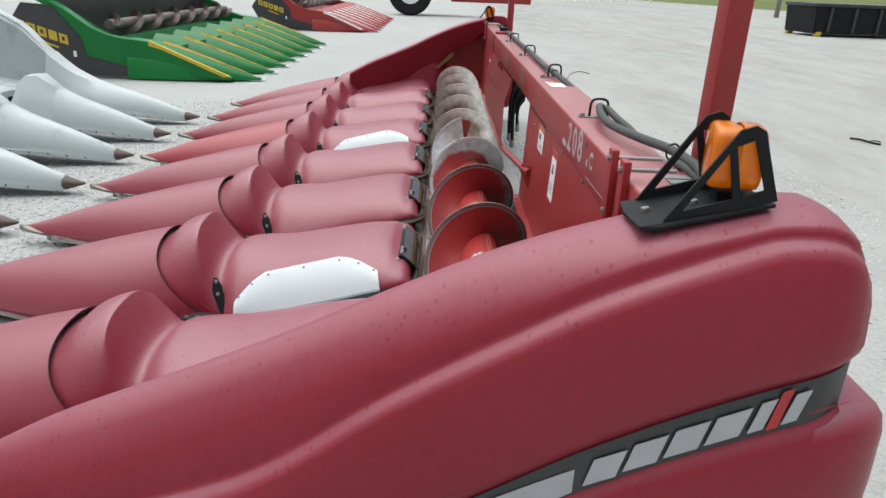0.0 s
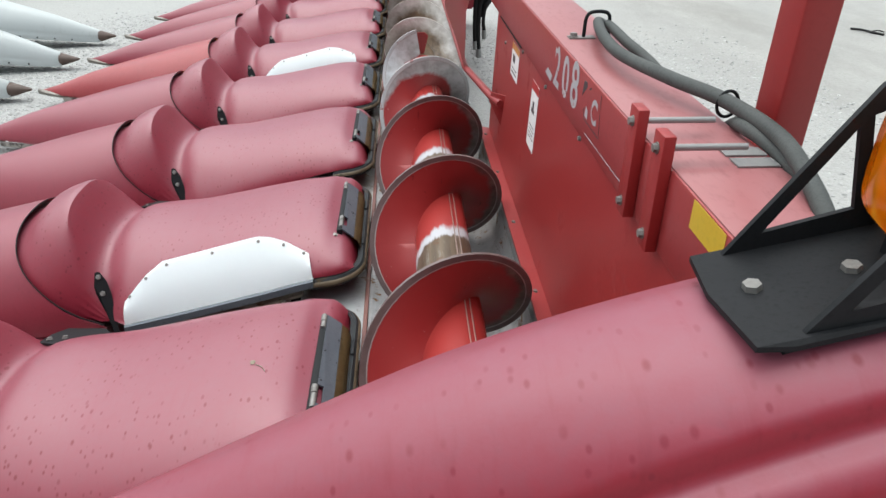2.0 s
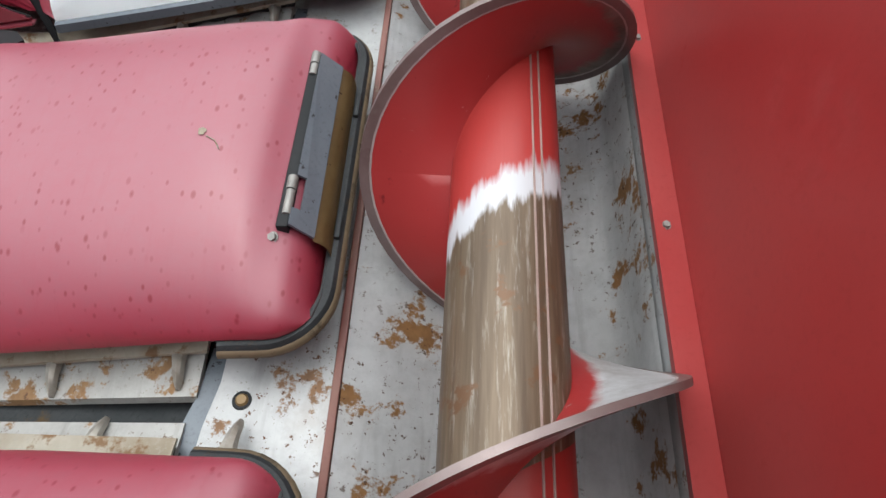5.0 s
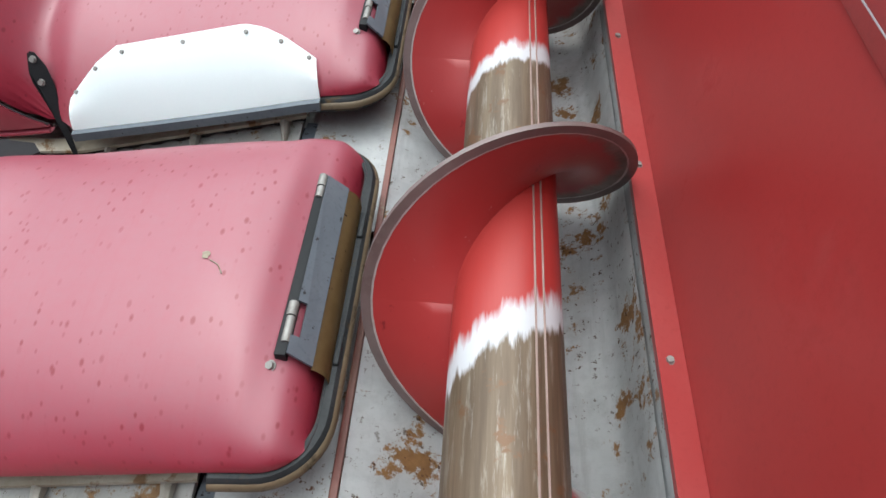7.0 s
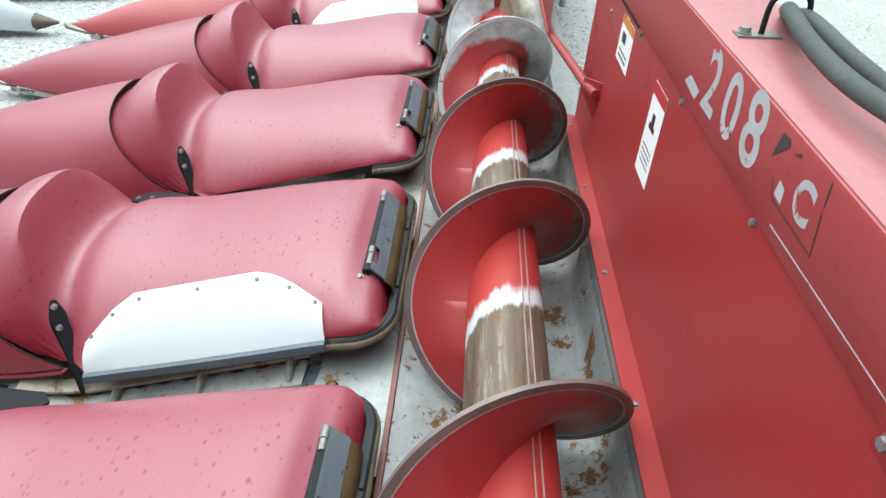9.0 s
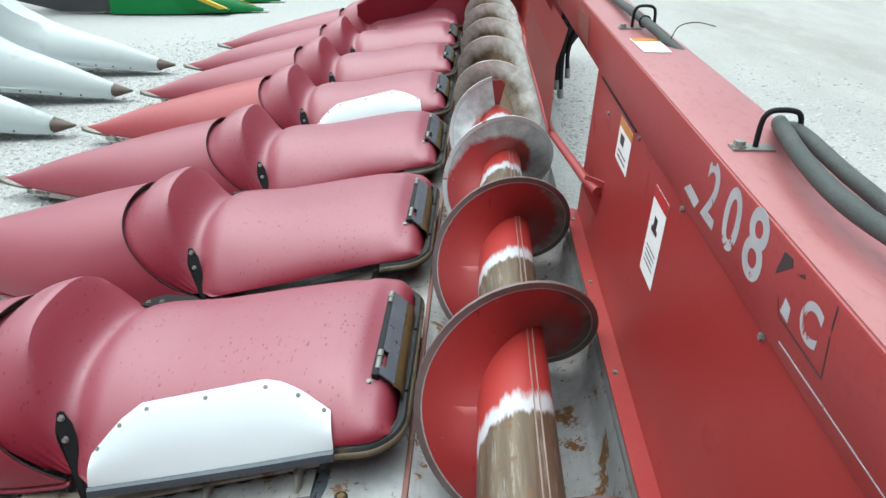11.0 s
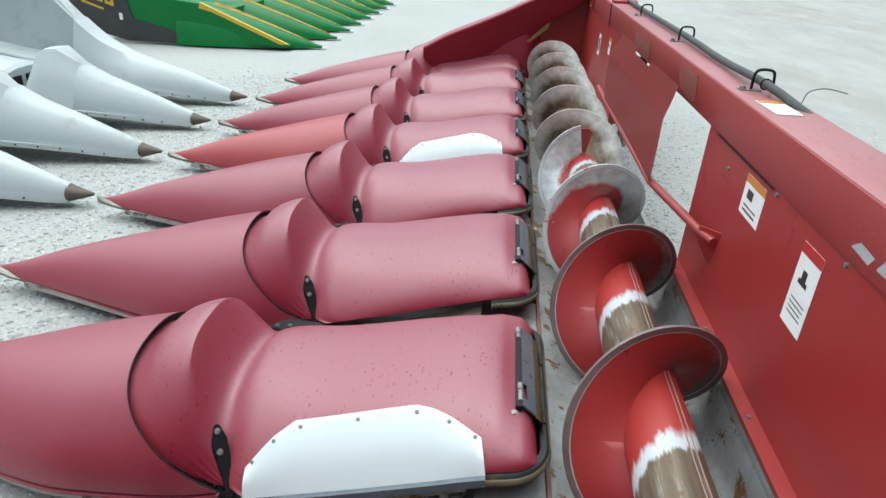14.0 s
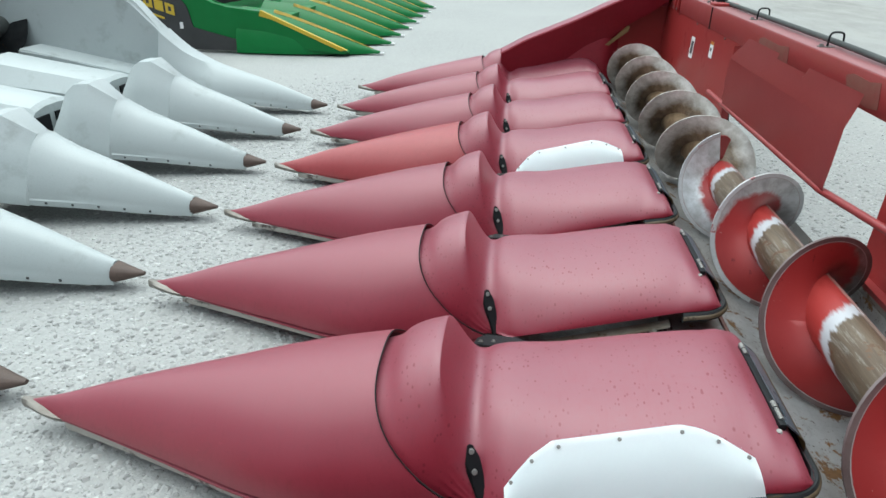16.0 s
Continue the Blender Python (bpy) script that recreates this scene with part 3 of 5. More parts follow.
def hood_mesh():
    na = 36
    angles = [math.pi * k / na for k in range(na + 1)]
    rings = []
    steps = 92
    for i in range(steps + 1):
        u = i / steps
        ring = []
        for a in angles:
            x0 = seam_x(a) - 0.03
            x = x0 + u * (-0.096 - x0)
            t = min(1.0, max(0.0, (x + 0.95) / 0.2))
            t2 = min(1.0, max(0.0, (x + 0.235) / 0.09))
            far_half = a < math.pi / 2
            w = half_w(x) if far_half else near_w(x)
            e_y = 0.84 * (1 - t) + ((0.70 if far_half else 0.80) - 0.24 * t2) * t
            e_z = 0.98 * (1 - t) + ((1.25 if far_half else near_e(x)) - 0.55 * t2) * t
            back = min(1.0, max(0.0, (x + 0.168) / 0.072))
            w -= 0.062 * (1 - math.sqrt(max(0.0, 1 - back ** 2)))
            if x < -0.86:
                w *= 0.955
            z0 = base_z(x)
            top = hood_z(x - 0.07 * (1 - math.sin(a)) * (1 - t))
            far_side = 0.020 * t * max(0.0, power(math.cos(a), 0.7))
            ring.append((x, SHIFT + w * power(math.cos(a), e_y) + far_side, z0 + (top - z0) * abs(math.sin(a)) ** e_z))
        rings.append(ring)
    bm = loft(rings)
    bm.faces.new([bm.verts.new(p) for p in rings[-1]])
    bmesh.ops.remove_doubles(bm, verts=bm.verts, dist=0.0004)
    for _ in range(2):
        bmesh.ops.smooth_vert(bm, verts=[v for v in bm.verts if v.co.x < -0.6 and v.co.z < 0.40 and not v.is_boundary], factor=0.5, use_axis_x=True, use_axis_y=True, use_axis_z=True)
    return bm


def seam_line(grow=1.0):
    pts = []
    for k in range(41):
        a = math.pi * k / 40
        x = seam_x(a) + 0.003
        pts.append((x, SHIFT + half_w(x) * 0.985 * power(math.cos(a), 0.88), base_z(x) + (top_z(x) - base_z(x)) * 1.0 * abs(math.sin(a)) ** 1.02 + 0.002))
    return pts


def foot_side(side):
    line = []
    for k in range(4):
        x = -0.228 + 0.053 * k / 3
        line.append((x, SHIFT - side(x) - 0.004, base_z(x) - 0.012))
    for k in range(1, 10):
        a = math.pi / 2 * k / 9
        x = -0.172 + 0.086 * math.sin(a)
        line.append((x, SHIFT - (side(-0.175) - 0.083) - 0.087 * math.cos(a), base_z(x) - 0.012))
    return line


def foot_line():
    return foot_side(near_w) + [(p[0], 2 * SHIFT - p[1] + 0.02, p[2]) for p in foot_side(half_w)[::-1]]


def along(line, prof):
    rings = []
    for i, p in enumerate(line):
        a, b = Vector(line[max(0, i - 1)]), Vector(line[min(len(line) - 1, i + 1)])
        d = (b - a).normalized()
        out = Vector((-d.y, d.x, 0)) * -1
        rings.append([Vector(p) + out * o + Vector((0, 0, q)) for o, q in prof])
    return loft(rings, True, True)


# the dark lipped rim round the foot of a cover, and the pale bead along it
TRIM = [(-0.012, 0.010), (0.002, 0.009), (0.007, 0.004), (0.010, -0.004), (0.009, -0.018), (-0.008, -0.020)]
BEAD = [(0.007, 0.0030), (0.0105, 0.0010), (0.0130, -0.004), (0.0135, -0.009), (0.008, -0.008)]


def hinge_plate_mesh(u1):
    """The plate from the hinge line (u=0) to its rear edge, with a notch for a knuckle."""
    y = SHIFT - 0.006
    def at(u, v):
        return (-0.145 + 0.046 * u - 0.006 * v, y + v, 0.410 - 0.030 * u - 0.010 * u * u)
    pts = [(0, 0.160), (0, -0.085), (0.25, -0.085), (0.25, -0.14), (0, -0.14), (0, -0.168), (u1, -0.172), (u1, 0.158)]
    return plate([at(u, v) for u, v in pts], 0.004, (0.5, 0, 0.8))


patch_y = straight([(-0.770, 0.270), (-0.745, 0.248), (-0.712, 0.225), (-0.665, 0.204), (-0.385, 0.194), (-0.345, 0.201), (-0.300, 0.219), (-0.232, 0.256)])
patch_z = straight([(-0.770, 0.236), (-0.745, 0.264), (-0.712, 0.298), (-0.665, 0.331), (-0.385, 0.401), (-0.345, 0.402), (-0.300, 0.396), (-0.232, 0.377)])


def patch_mesh():
    """A bright flat sheet screwed over the worn flank of a cover, bowed a little over its curve."""
    rings = []
    for i in range(37):
        x = -0.770 + 0.538 * i / 36
        lo = Vector((x + 0.006 + 0.008 * (i / 36), SHIFT - near_w(x) - 0.007, base_z(x) + 0.002))
        hi = Vector((x, SHIFT - patch_y(x), patch_z(x)))
        rings.append([lo.lerp(hi, j / 10) + Vector((0, -0.007, 0.007)) * (1.0 + math.sin(math.pi * j / 10)) for j in range(11)])
    bm = loft(rings)
    bmesh.ops.solidify(bm, geom=bm.faces[:], thickness=0.003)
    return bm, rings


# rows
snout_mm = snout_mesh()
proto = {}
for k in range(0, 9):
    y0 = ROW * k
    if k == 5:
        snout = part("snout", snout_mesh(), M_ORANGE, head, "brighter orange-red replacement snout")
        snout.location.y = y0
    elif "snout" not in proto:
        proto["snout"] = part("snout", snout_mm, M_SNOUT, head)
        proto["snout"].location.y = y0
        snout = proto["snout"]
    else:
        snout = again(proto["snout"], head, (0, y0, 0))
    # metal shoe under the tip
    if "shoe" not in proto:
        rings = []
        for i in range(13):
            f = i / 12
            x = -2.228 + 0.17 * f
            w = 0.010 + 0.040 * math.sin(0.5 * math.pi * min(1.0, f * 1.15)) * (1.0 if i < 12 else 0.8)
            z = 0.096 - 0.022 * f
            rings.append([(x, w * c, z + h) for c, h in ((-0.7, -0.020), (-1.0, -0.010), (-1.05, 0.002), (-0.6, 0.010), (0.6, 0.010), (1.05, 0.002), (1.0, -0.010), (0.7, -0.020))])
        proto["shoe"] = part("shoe", loft(rings, True, True), M_SHOE, snout, "worn bare metal shoe")
        for nm, s in (("skirt", -1), ("skirt2", 1)):
            rows = []
            for x in [-2.07 + 0.97 * i / 16 for i in range(17)]:
                y, z = mid_y(x) + s * (half_w(x) - 0.006), base_z(x)
                rows.append([(x, y, z - 0.012), (x, y + s * 0.003, z - 0.022), (x, y + s * 0.001, z - 0.036), (x, y - s * 0.014, z - 0.046), (x, y - s * 0.02, z - 0.03)])
            proto[nm] = part("skirt", loft(rows, True, True), M_SCRAPE, snout, "scraped pale lower edge")
        # black tube stands in for the shadow gap between snout and hood
        proto["band"] = part("seam_shade_line", tube(seam_line(), 0.0019, 8), M_RUBBER, snout, "thin black line for the shaded gap at the seam")
    else:
        for nm in ("shoe", "skirt", "skirt2", "band"):
            again(proto[nm], snout)

for k in range(1, 8):
    y0 = ROW * k
    if "hood" not in proto:
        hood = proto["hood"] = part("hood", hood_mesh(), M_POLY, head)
        hood.location.y = y0
        proto["rim"] = part("rim_bead", along(foot_line(), BEAD), M_STRAW, hood, "tan stained inner lip of the rim")
        proto["trim"] = part("trim", along(foot_line(), TRIM), M_TRIM, hood, "dark rust-stained rim")
        y = SHIFT - 0.006
        proto["hinge"] = part("hinge_plate", hinge_plate_mesh(0.70), M_HINGE, hood, "dark blue-grey steel hinge plate")
        bm = loft([[(px - 0.006 * q, y + q, pz) for px, pz in ((-0.1125, 0.3855), (-0.1045, 0.3800), (-0.0985, 0.3735), (-0.0950, 0.3655), (-0.0930, 0.3530), (-0.0915, 0.3400))] for q in (-0.176, -0.06, 0.05, 0.157)])
        bmesh.ops.solidify(bm, geom=bm.faces[:], thickness=0.003)
        proto["wear"] = part("wear_strip", bm, M_BRASS, hood, "tan worn rounded edge of the hinge plate", smooth=40)
        # black bar stands in for the shaded recess along the hinge line
        proto["gap"] = part("hinge_gap_dark", boxed(-0.159, -0.143, y - 0.172, y + 0.158, 0.385, 0.4125, 0.002), M_BLACK, hood)
        proto["back"] = part("back_plate", plate([(-0.094, y - 0.150, 0.345), (-0.094, y + 0.135, 0.345), (-0.088, y + 0.135, 0.318), (-0.088, y - 0.150, 0.318)], 0.006, (1, 0, 0.1)), M_TRIM, hood)
        for nm, q in (("tab1", -0.12), ("tab2", 0.115)):
            proto[nm] = part("tab", boxed(-0.092, -0.082, y + q - 0.026, y + q + 0.026, 0.318, 0.352, 0.004), M_TRIM, hood)
        for nm, q0, q1, x in (("pin", -0.152, -0.112, -0.148), ("pinb", -0.110, -0.088, -0.1485), ("pin2", 0.112, 0.134, -0.1515), ("pin2b", 0.136, 0.160, -0.152)):
            proto[nm] = part("hinge_knuckle", tube([(x, y + q0, 0.410), (x, y + q1, 0.410)], 0.0065 if nm in ("pin", "pin2") else 0.0075), M_BOLT, hood, "bare steel hinge knuckle")
        d = Vector((0.058, -0.090, -0.190))
        across = Vector((0.90, 0.36, 0.02)).normalized()
        c0 = Vector((-0.852, SHIFT - 0.224, 0.301))
        outline = [(-0.04, -0.009), (-0.055, 0.0), (-0.04, 0.009), (0.10, 0.023), (0.28, 0.024), (0.60, 0.013), (1.0, 0.004), (1.0, -0.006), (0.55, -0.013), (0.22, -0.026), (0.12, -0.024)]
        pts = [c0 + d * u + across * v * 0.76 for u, v in outline]
        proto["lever"] = part("bracket", plate(pts, 0.005, d.cross(across) * -1), M_BLACK, hood, "black bracket plate with two bolts")
        edge = [c0 + d * u + across * v * 0.76 for u, v in ((0.14, -0.0255), (0.24, -0.0265), (0.55, -0.0135), (1.0, -0.007))]
        proto["edge"] = part("bent_edge", plate(edge + [p - d.cross(across).normalized() * 0.010 for p in edge[::-1]], 0.003, across), M_BLACK, proto["lever"])
        pts = [(-0.878, SHIFT + 0.222, 0.297), (-0.868, SHIFT + 0.270, 0.287), (-0.842, SHIFT + 0.304, 0.280), (-0.748, SHIFT + 0.300, 0.279), (-0.722, SHIFT + 0.272, 0.285), (-0.73, SHIFT + 0.21, 0.314), (-0.83, SHIFT + 0.20, 0.309)]
        proto["lever2"] = part("bracket", plate(pts, 0.005, (0, 0.4, 0.9)), M_BLACK, hood, "black bracket plate with two bolts")
    else:
        hood = again(proto["hood"], head, (0, y0, 0))
        for nm in ("trim", "rim", "hinge", "wear", "gap", "back", "tab1", "tab2", "pin", "pinb", "pin2", "pin2b", "lever", "lever2"):
            copy = again(proto[nm], hood)
            if nm == "lever":
                again(proto["edge"], copy)
    bolt(hood, (-0.851, SHIFT - 0.226, 0.297), BOLT_UP, 0.72, (radians(62), 0, 0))
    bolt(hood, (-0.841, SHIFT - 0.247, 0.254), BOLT_UP, 0.72, (radians(62), 0, 0))
    bolt(hood, (-0.856, SHIFT + 0.236, 0.301), BOLT_UP, 0.72, (radians(-25), 0, 0))
    bolt(hood, (-0.818, SHIFT + 0.238, 0.303), BOLT_UP, 0.72, (radians(-25), 0, 0))
    bolt(hood, (-0.162, SHIFT - 0.188, 0.399), BOLT_UP, 0.7, (radians(20), radians(-15), 0))
    if k in (2, 5):
        bm, rings = patch_mesh()
        part("patch_panel", bm, M_PATCH, hood, "bright galvanised patch with screws")
        edge = [Vector(r[0]) for r in rings]
        part("patch_flange", loft([[p + Vector((0, -0.002, 0.001)), p + Vector((0, -0.010, -0.003)), p + Vector((0, -0.012, -0.022)), p + Vector((0, 0.0, -0.022))] for p in edge], True, True), M_HINGE, hood, "folded grey lower edge of the patch")
        for i, j in ((1, 9), (4, 9), (8, 9), (17, 9), (26, 9), (31, 9), (35, 9)):
            p = Vector(rings[i][j])
            bolt(hood, p + Vector((0, -0.001, 0.001)), BOLT_UP, 0.42, (radians(40), 0, 0))

# half covers along the foot of either end divider
for k, far_half in ((0, True), (8, False)):
    bm = hood_mesh()
    cut = SHIFT + (-0.02 if far_half else 0.02)
    bmesh.ops.bisect_plane(bm, geom=bm.verts[:] + bm.edges[:] + bm.faces[:], plane_co=(0, cut, 0), plane_no=(0, -1 if far_half else 1, 0), clear_outer=True)
    bmesh.ops.delete(bm, geom=[v for v in bm.verts if v.co.x < -0.80 and far_half], context="VERTS")
    hood = part("half_hood", bm, M_POLY, head, "half-width moulded cover beside the end divider")
    hood.location.y = ROW * k
    line = [(p[0], 2 * SHIFT - p[1] + 0.02, p[2]) for p in foot_side(half_w)[::-1]] if far_half else foot_side(near_w)
    part("trim", along(line, TRIM), M_TRIM, hood, "dark rust-stained rim")
    part("rim_bead", along(line, BEAD), M_STRAW, hood, "tan stained inner lip of the rim")

# a splash of dried mud on the nearest cover
rng = random.Random(5)
bm = bmesh.new()
c = bm.verts.new((0, 0, 0.0022))
ring = [bm.verts.new((r * math.cos(a), r * math.sin(a), 0)) for a, r in [(2 * math.pi * i / 12, 0.0045 + 0.003 * rng.random()) for i in range(12)]]
for i in range(12):
    bm.faces.new((c, ring[i], ring[(i + 1) % 12]))
tube([(0.008, -0.008, 0), (0.022, -0.016, 0.0005), (0.030, -0.030, 0)], 0.0010, 6, bm)
mud = part("mud_splash", bm, M_RAIL, [o for o in head.children if o.name.startswith("hood")][0], "dried grey mud splash")
mud.location = (-0.282, 0.675 - ROW, hood_z(-0.282) + 0.001)

# row units between the covers
for k in range(0, 8):
    yc = ROW * (k + 0.5) + SHIFT
    if "unit" not in proto:
        # near-black floor puts the deep slot's shade into the colour
        unit = proto["unit"] = part("row_unit", plate([(-1.05, -0.125, 0.03), (-0.80, -0.125, 0.045), (-0.27, -0.125, 0.165), (-0.27, -0.125, 0.195), (-0.80, -0.125, 0.07), (-1.05, -0.125, 0.06)], 0.25, (0, 1, 0)), M_TRIM, head, "slot floor of the row unit, coloured dark for its depth")
        unit.location.y = yc
        proto["u"] = []
        for s in (-1, 1):
            inner = (lambda x: 0.0245 - 0.022 * (x + 0.50)) if s > 0 else (lambda x: -0.002 - 0.038 * (x + 0.50))
            outer = (lambda x: 0.088 + 0.01 * (x + 0.51)) if s > 0 else (lambda x: -0.056 - 0.05 * (x + 0.25))
            end = -0.268 if s > 0 else -0.275
            stations = [-1.0 + (end + 1.0) * i / 8 for i in range(9)]
            z = lambda x: max(0.085, 0.248 + 0.289 * (x + 0.25))
            rows = [[(x, inner(x), z(x) - 0.020), (x, inner(x) + s * 0.004, z(x) - 0.006), (x, outer(x), z(x)), (x, outer(x) + s * 0.03, z(x)), (x, outer(x) + s * 0.03, z(x) - 0.01), (x, inner(x) + s * 0.006, z(x) - 0.022)] for x in stations]
            proto["u"].append(part("deck_plate", loft(rows, True, True), M_DECK, unit, "scuffed galvanised deck plate with rust"))
            stop = -0.258 if s > 0 else -0.27
            stations = [-0.96 + (stop + 0.96) * i / 8 for i in range(9)]
            rows = [[(x, outer(x) - s * 0.012, z(x) + 0.019), (x, outer(x) - s * 0.011, z(x) + 0.023), (x, outer(x) + s * 0.022, z(x) + 0.029), (x, outer(x) + s * 0.024, z(x) + 0.004), (x, outer(x) + s * 0.012, z(x) + 0.002), (x, outer(x) + s * 0.010, z(x) + 0.021), (x, outer(x) - s * 0.012, z(x) + 0.016)] for x in stations]
            proto["u"].append(part("side_rail", loft(rows, True, True), M_RAIL, unit, "rust-flecked angle rail"))
            # chain strip coloured black to give the shadow below the rail
            rows = []
            for i in range(49):
                x = -0.96 + (stop - 0.006 + 0.96) * i / 48
                w = 0.021 if i % 4 < 2 else 0.016
                q = w - 0.017
                rows.append([(x, outer(x) + s * 0.009, z(x) + 0.001), (x, outer(x) - s * q, z(x) + 0.001), (x, outer(x) - s * q, z(x) + 0.013 - 0.003 * (i % 4 > 1)), (x, outer(x) + s * 0.009, z(x) + 0.016)])
            proto["u"].append(part("gathering_chain", loft(rows, True, True), M_RUBBER, unit, "gathering chain, black for the shade under the rail"))
            for i in range(4):
                x = -0.926 + 0.206 * i + (0.0 if s > 0 else 0.107)
                if x > -0.28 and s > 0:
                    continue
                rings = []
                for q in range(7):
                    f = q / 6
                    w = 0.017 - 0.011 * f ** 0.6 if q < 6 else 0.003
                    cx, cy = x + 0.010 * f, outer(x) + s * (0.012 - (0.070 if s > 0 else 0.056) * f)
                    cz = z(x) + 0.016 + 0.006 * math.sin(3.0 * f) - 0.012 * f * f
                    h = 0.012 - 0.004 * f
                    rings.append([(cx - w, cy, cz - h), (cx - w * 0.7, cy, cz), (cx, cy, cz + 0.004), (cx + w * 0.7, cy, cz), (cx + w, cy, cz - h)])
                proto["u"].append(part("chain_lug", loft(rings, True, True), M_LUG, unit))
        pts = [(-0.236, 0.20, 0.234), (-0.066, 0.20, 0.246), (-0.066, -0.20, 0.246), (-0.262, -0.20, 0.232), (-0.250, -0.02, 0.233), (-0.238, 0.045, 0.234)]
        proto["u"].append(part("rear_sheet", plate(pts, 0.004, (0, 0, 1)), M_GALV, unit, "galvanised sheet with rust"))
        pts = [(-0.262, 0.10), (-0.268, 0.03), (-0.282, -0.02), (-0.288, -0.14), (-0.262, -0.14), (-0.250, -0.02), (-0.240, 0.045), (-0.238, 0.10)]
        proto["u"].append(part("cross_plate", plate([(p, q, 0.2225) for p, q in pts], 0.008, (0, 0, 1)), M_HINGE, unit, "grey cross plate at the end of the slot"))
        bm = bmesh.new()
        bmesh.ops.create_cone(bm, cap_ends=True, segments=18, radius1=0.0145, radius2=0.013, depth=0.003, matrix=Matrix.Translation((-0.202, 0.020, 0.2415)))
        proto["u"].append(part("washer", bm, M_BLACK, unit))
        bm = bmesh.new()
        bmesh.ops.create_cone(bm, cap_ends=True, segments=16, radius1=0.011, radius2=0.007, depth=0.006, matrix=Matrix.Translation((-0.202, 0.020, 0.2435)))
        proto["u"].append(part("rusty_bolt", bm, M_BRASS, unit, "rusted round bolt head"))
    else:
        unit = again(proto["unit"], head, (0, yc, 0))
        for o in proto["u"]:
            again(o, unit)

# trough, lip and back
def panel_x(z):
    """The front of the back panel, which leans a little."""
    return 0.396 + 0.0390 * (z - 0.385)


part("trough_shelf", boxed(-0.258, -0.068, 0.03, 6.07, 0.198, 0.206), M_DECK, head, "dirty steel shelf under the covers")
Y0, Y1 = 0.03, 6.085
trough_z = curve([(-0.07, 0.252), (-0.02, 0.235), (0.06, 0.205), (0.148, 0.192), (0.24, 0.204), (0.30, 0.222), (0.33, 0.24), (0.345, 0.27), (0.352, 0.37)])
xs = [-0.065 + 0.395 * i / 16 for i in range(17)] + [0.338, 0.344, 0.348, 0.351, 0.352]
bm = loft([[(x, y, trough_z(x) - d) for x in xs] for y in [Y0 + (Y1 - Y0) * j / 24 for j in range(25)] for d in (0,)])
bmesh.ops.solidify(bm, geom=bm.faces[:], thickness=0.006)
part("trough", bm, M_TROUGH, head, "galvanised auger trough with rust patches")
part("trough_lip", boxed(-0.078, -0.066, Y0, Y1, 0.20, 0.258, 0.002), M_LIP, head)
part("trough_rear", boxed(0.358, 0.368, Y0, 2.13, 0.19, 0.385), M_GALV, head)
part("trough_rear", boxed(0.358, 0.368, 3.97, Y1, 0.19, 0.385), M_GALV, head)
for a, b in ((Y0, 2.20), (3.97, Y1)):
    bm = plate([(0.355, a, 0.404), (0.396, a, 0.397), (0.396, a, 0.385), (0.358, a, 0.384)], b - a, (0, 1, 0))
    strip = part("flange_strip", bm, M_FLANGE, head)
    n = int((b - a) / 0.381)
    for i in range(n + 1):
        y = 0.205 + 0.381 * i if a < 1 else b - 0.15 - 0.381 * i
        if a < y < b:
            bolt(strip, (0.372, y, 0.400), BOLT_UP, 0.65)
    panel = part("back_panel", plate([(panel_x(0.385), a, 0.385), (panel_x(0.872), a, 0.872), (panel_x(0.872) + 0.006, a, 0.872), (panel_x(0.385) + 0.006, a, 0.385)], b - a, (0, 1, 0)), M_RED, head, "red painted steel back panel")
    end = a
    if a < 1:
        continue
    part("end_flange", boxed(0.375, 0.415, end - 0.006, end, 0.40, 0.86), M_RED, panel)

beam = part("top_beam", boxed(0.408, 0.565, Y0, 6.03, 0.862, 0.992, 0.006), M_BEAM, head, "faded red box beam along the top")
# thin added sheet that carries the painted sky sheen of the beam top
part("sheen_top", boxed(0.412, 0.561, Y0 + 0.004, 6.026, 0.9905, 0.9935, 0.001), M_DUST_SHEEN, beam, "pinkish sheet on the beam, sky sheen painted in over dust")
for y in (4.66,):
    part("beam_joint", boxed(0.403, 0.409, y, y + 0.012, 0.86, 0.99), M_BLACK, head)

# feeder flap in the opening, with its rod
# rows from the bent-back top edge down to the hem: x, z, where the row begins and ends
FLAP = [(0.334, 0.945, 2.362, 3.62), (0.3245, 0.904, 2.364, 3.66), (0.318, 0.880, 2.366, 3.70), (0.306, 0.836, 2.372, 3.75), (0.304, 0.825, 2.374, 3.76), (0.305, 0.70, 2.390, 3.78), (0.305, 0.588, 2.405, 3.74)]
along_flap = [0.0, 0.12, 0.25, 0.371, 0.373, 0.50, 0.642, 0.644, 0.80, 1.0]
rings = []
for u in along_flap:
    cut = 0.372 <= u <= 0.643
    ring = []
    for k, (x, z, ya, yb) in enumerate(FLAP):
        if k == 0 and cut:
            x, z = 0.3285, 0.922
        y = ya + (yb - ya) * u
        ring.append((x + 0.003 * math.sin(3 * y + 9 * z), y, z))
    rings.append(ring)
bm = loft(rings)
bmesh.ops.solidify(bm, geom=bm.faces[:], thickness=0.004)
part("feeder_flap", bm, M_FLAP, head, "dusty red sheet flap with a bent top edge", smooth=10)
part("flap_rod", tube([(0.392, 1.88, 0.60), (0.372, 1.96, 0.60), (0.315, 2.44, 0.583), (0.312, 4.08, 0.583)], 0.014, 12), M_BEAM, head)
part("rod_bracket", plate([(0.414, 1.86, 0.635), (0.412, 1.90, 0.49), (0.362, 1.965, 0.585), (0.366, 1.945, 0.625)], 0.008, (0, -1, 0)), M_RED, head)
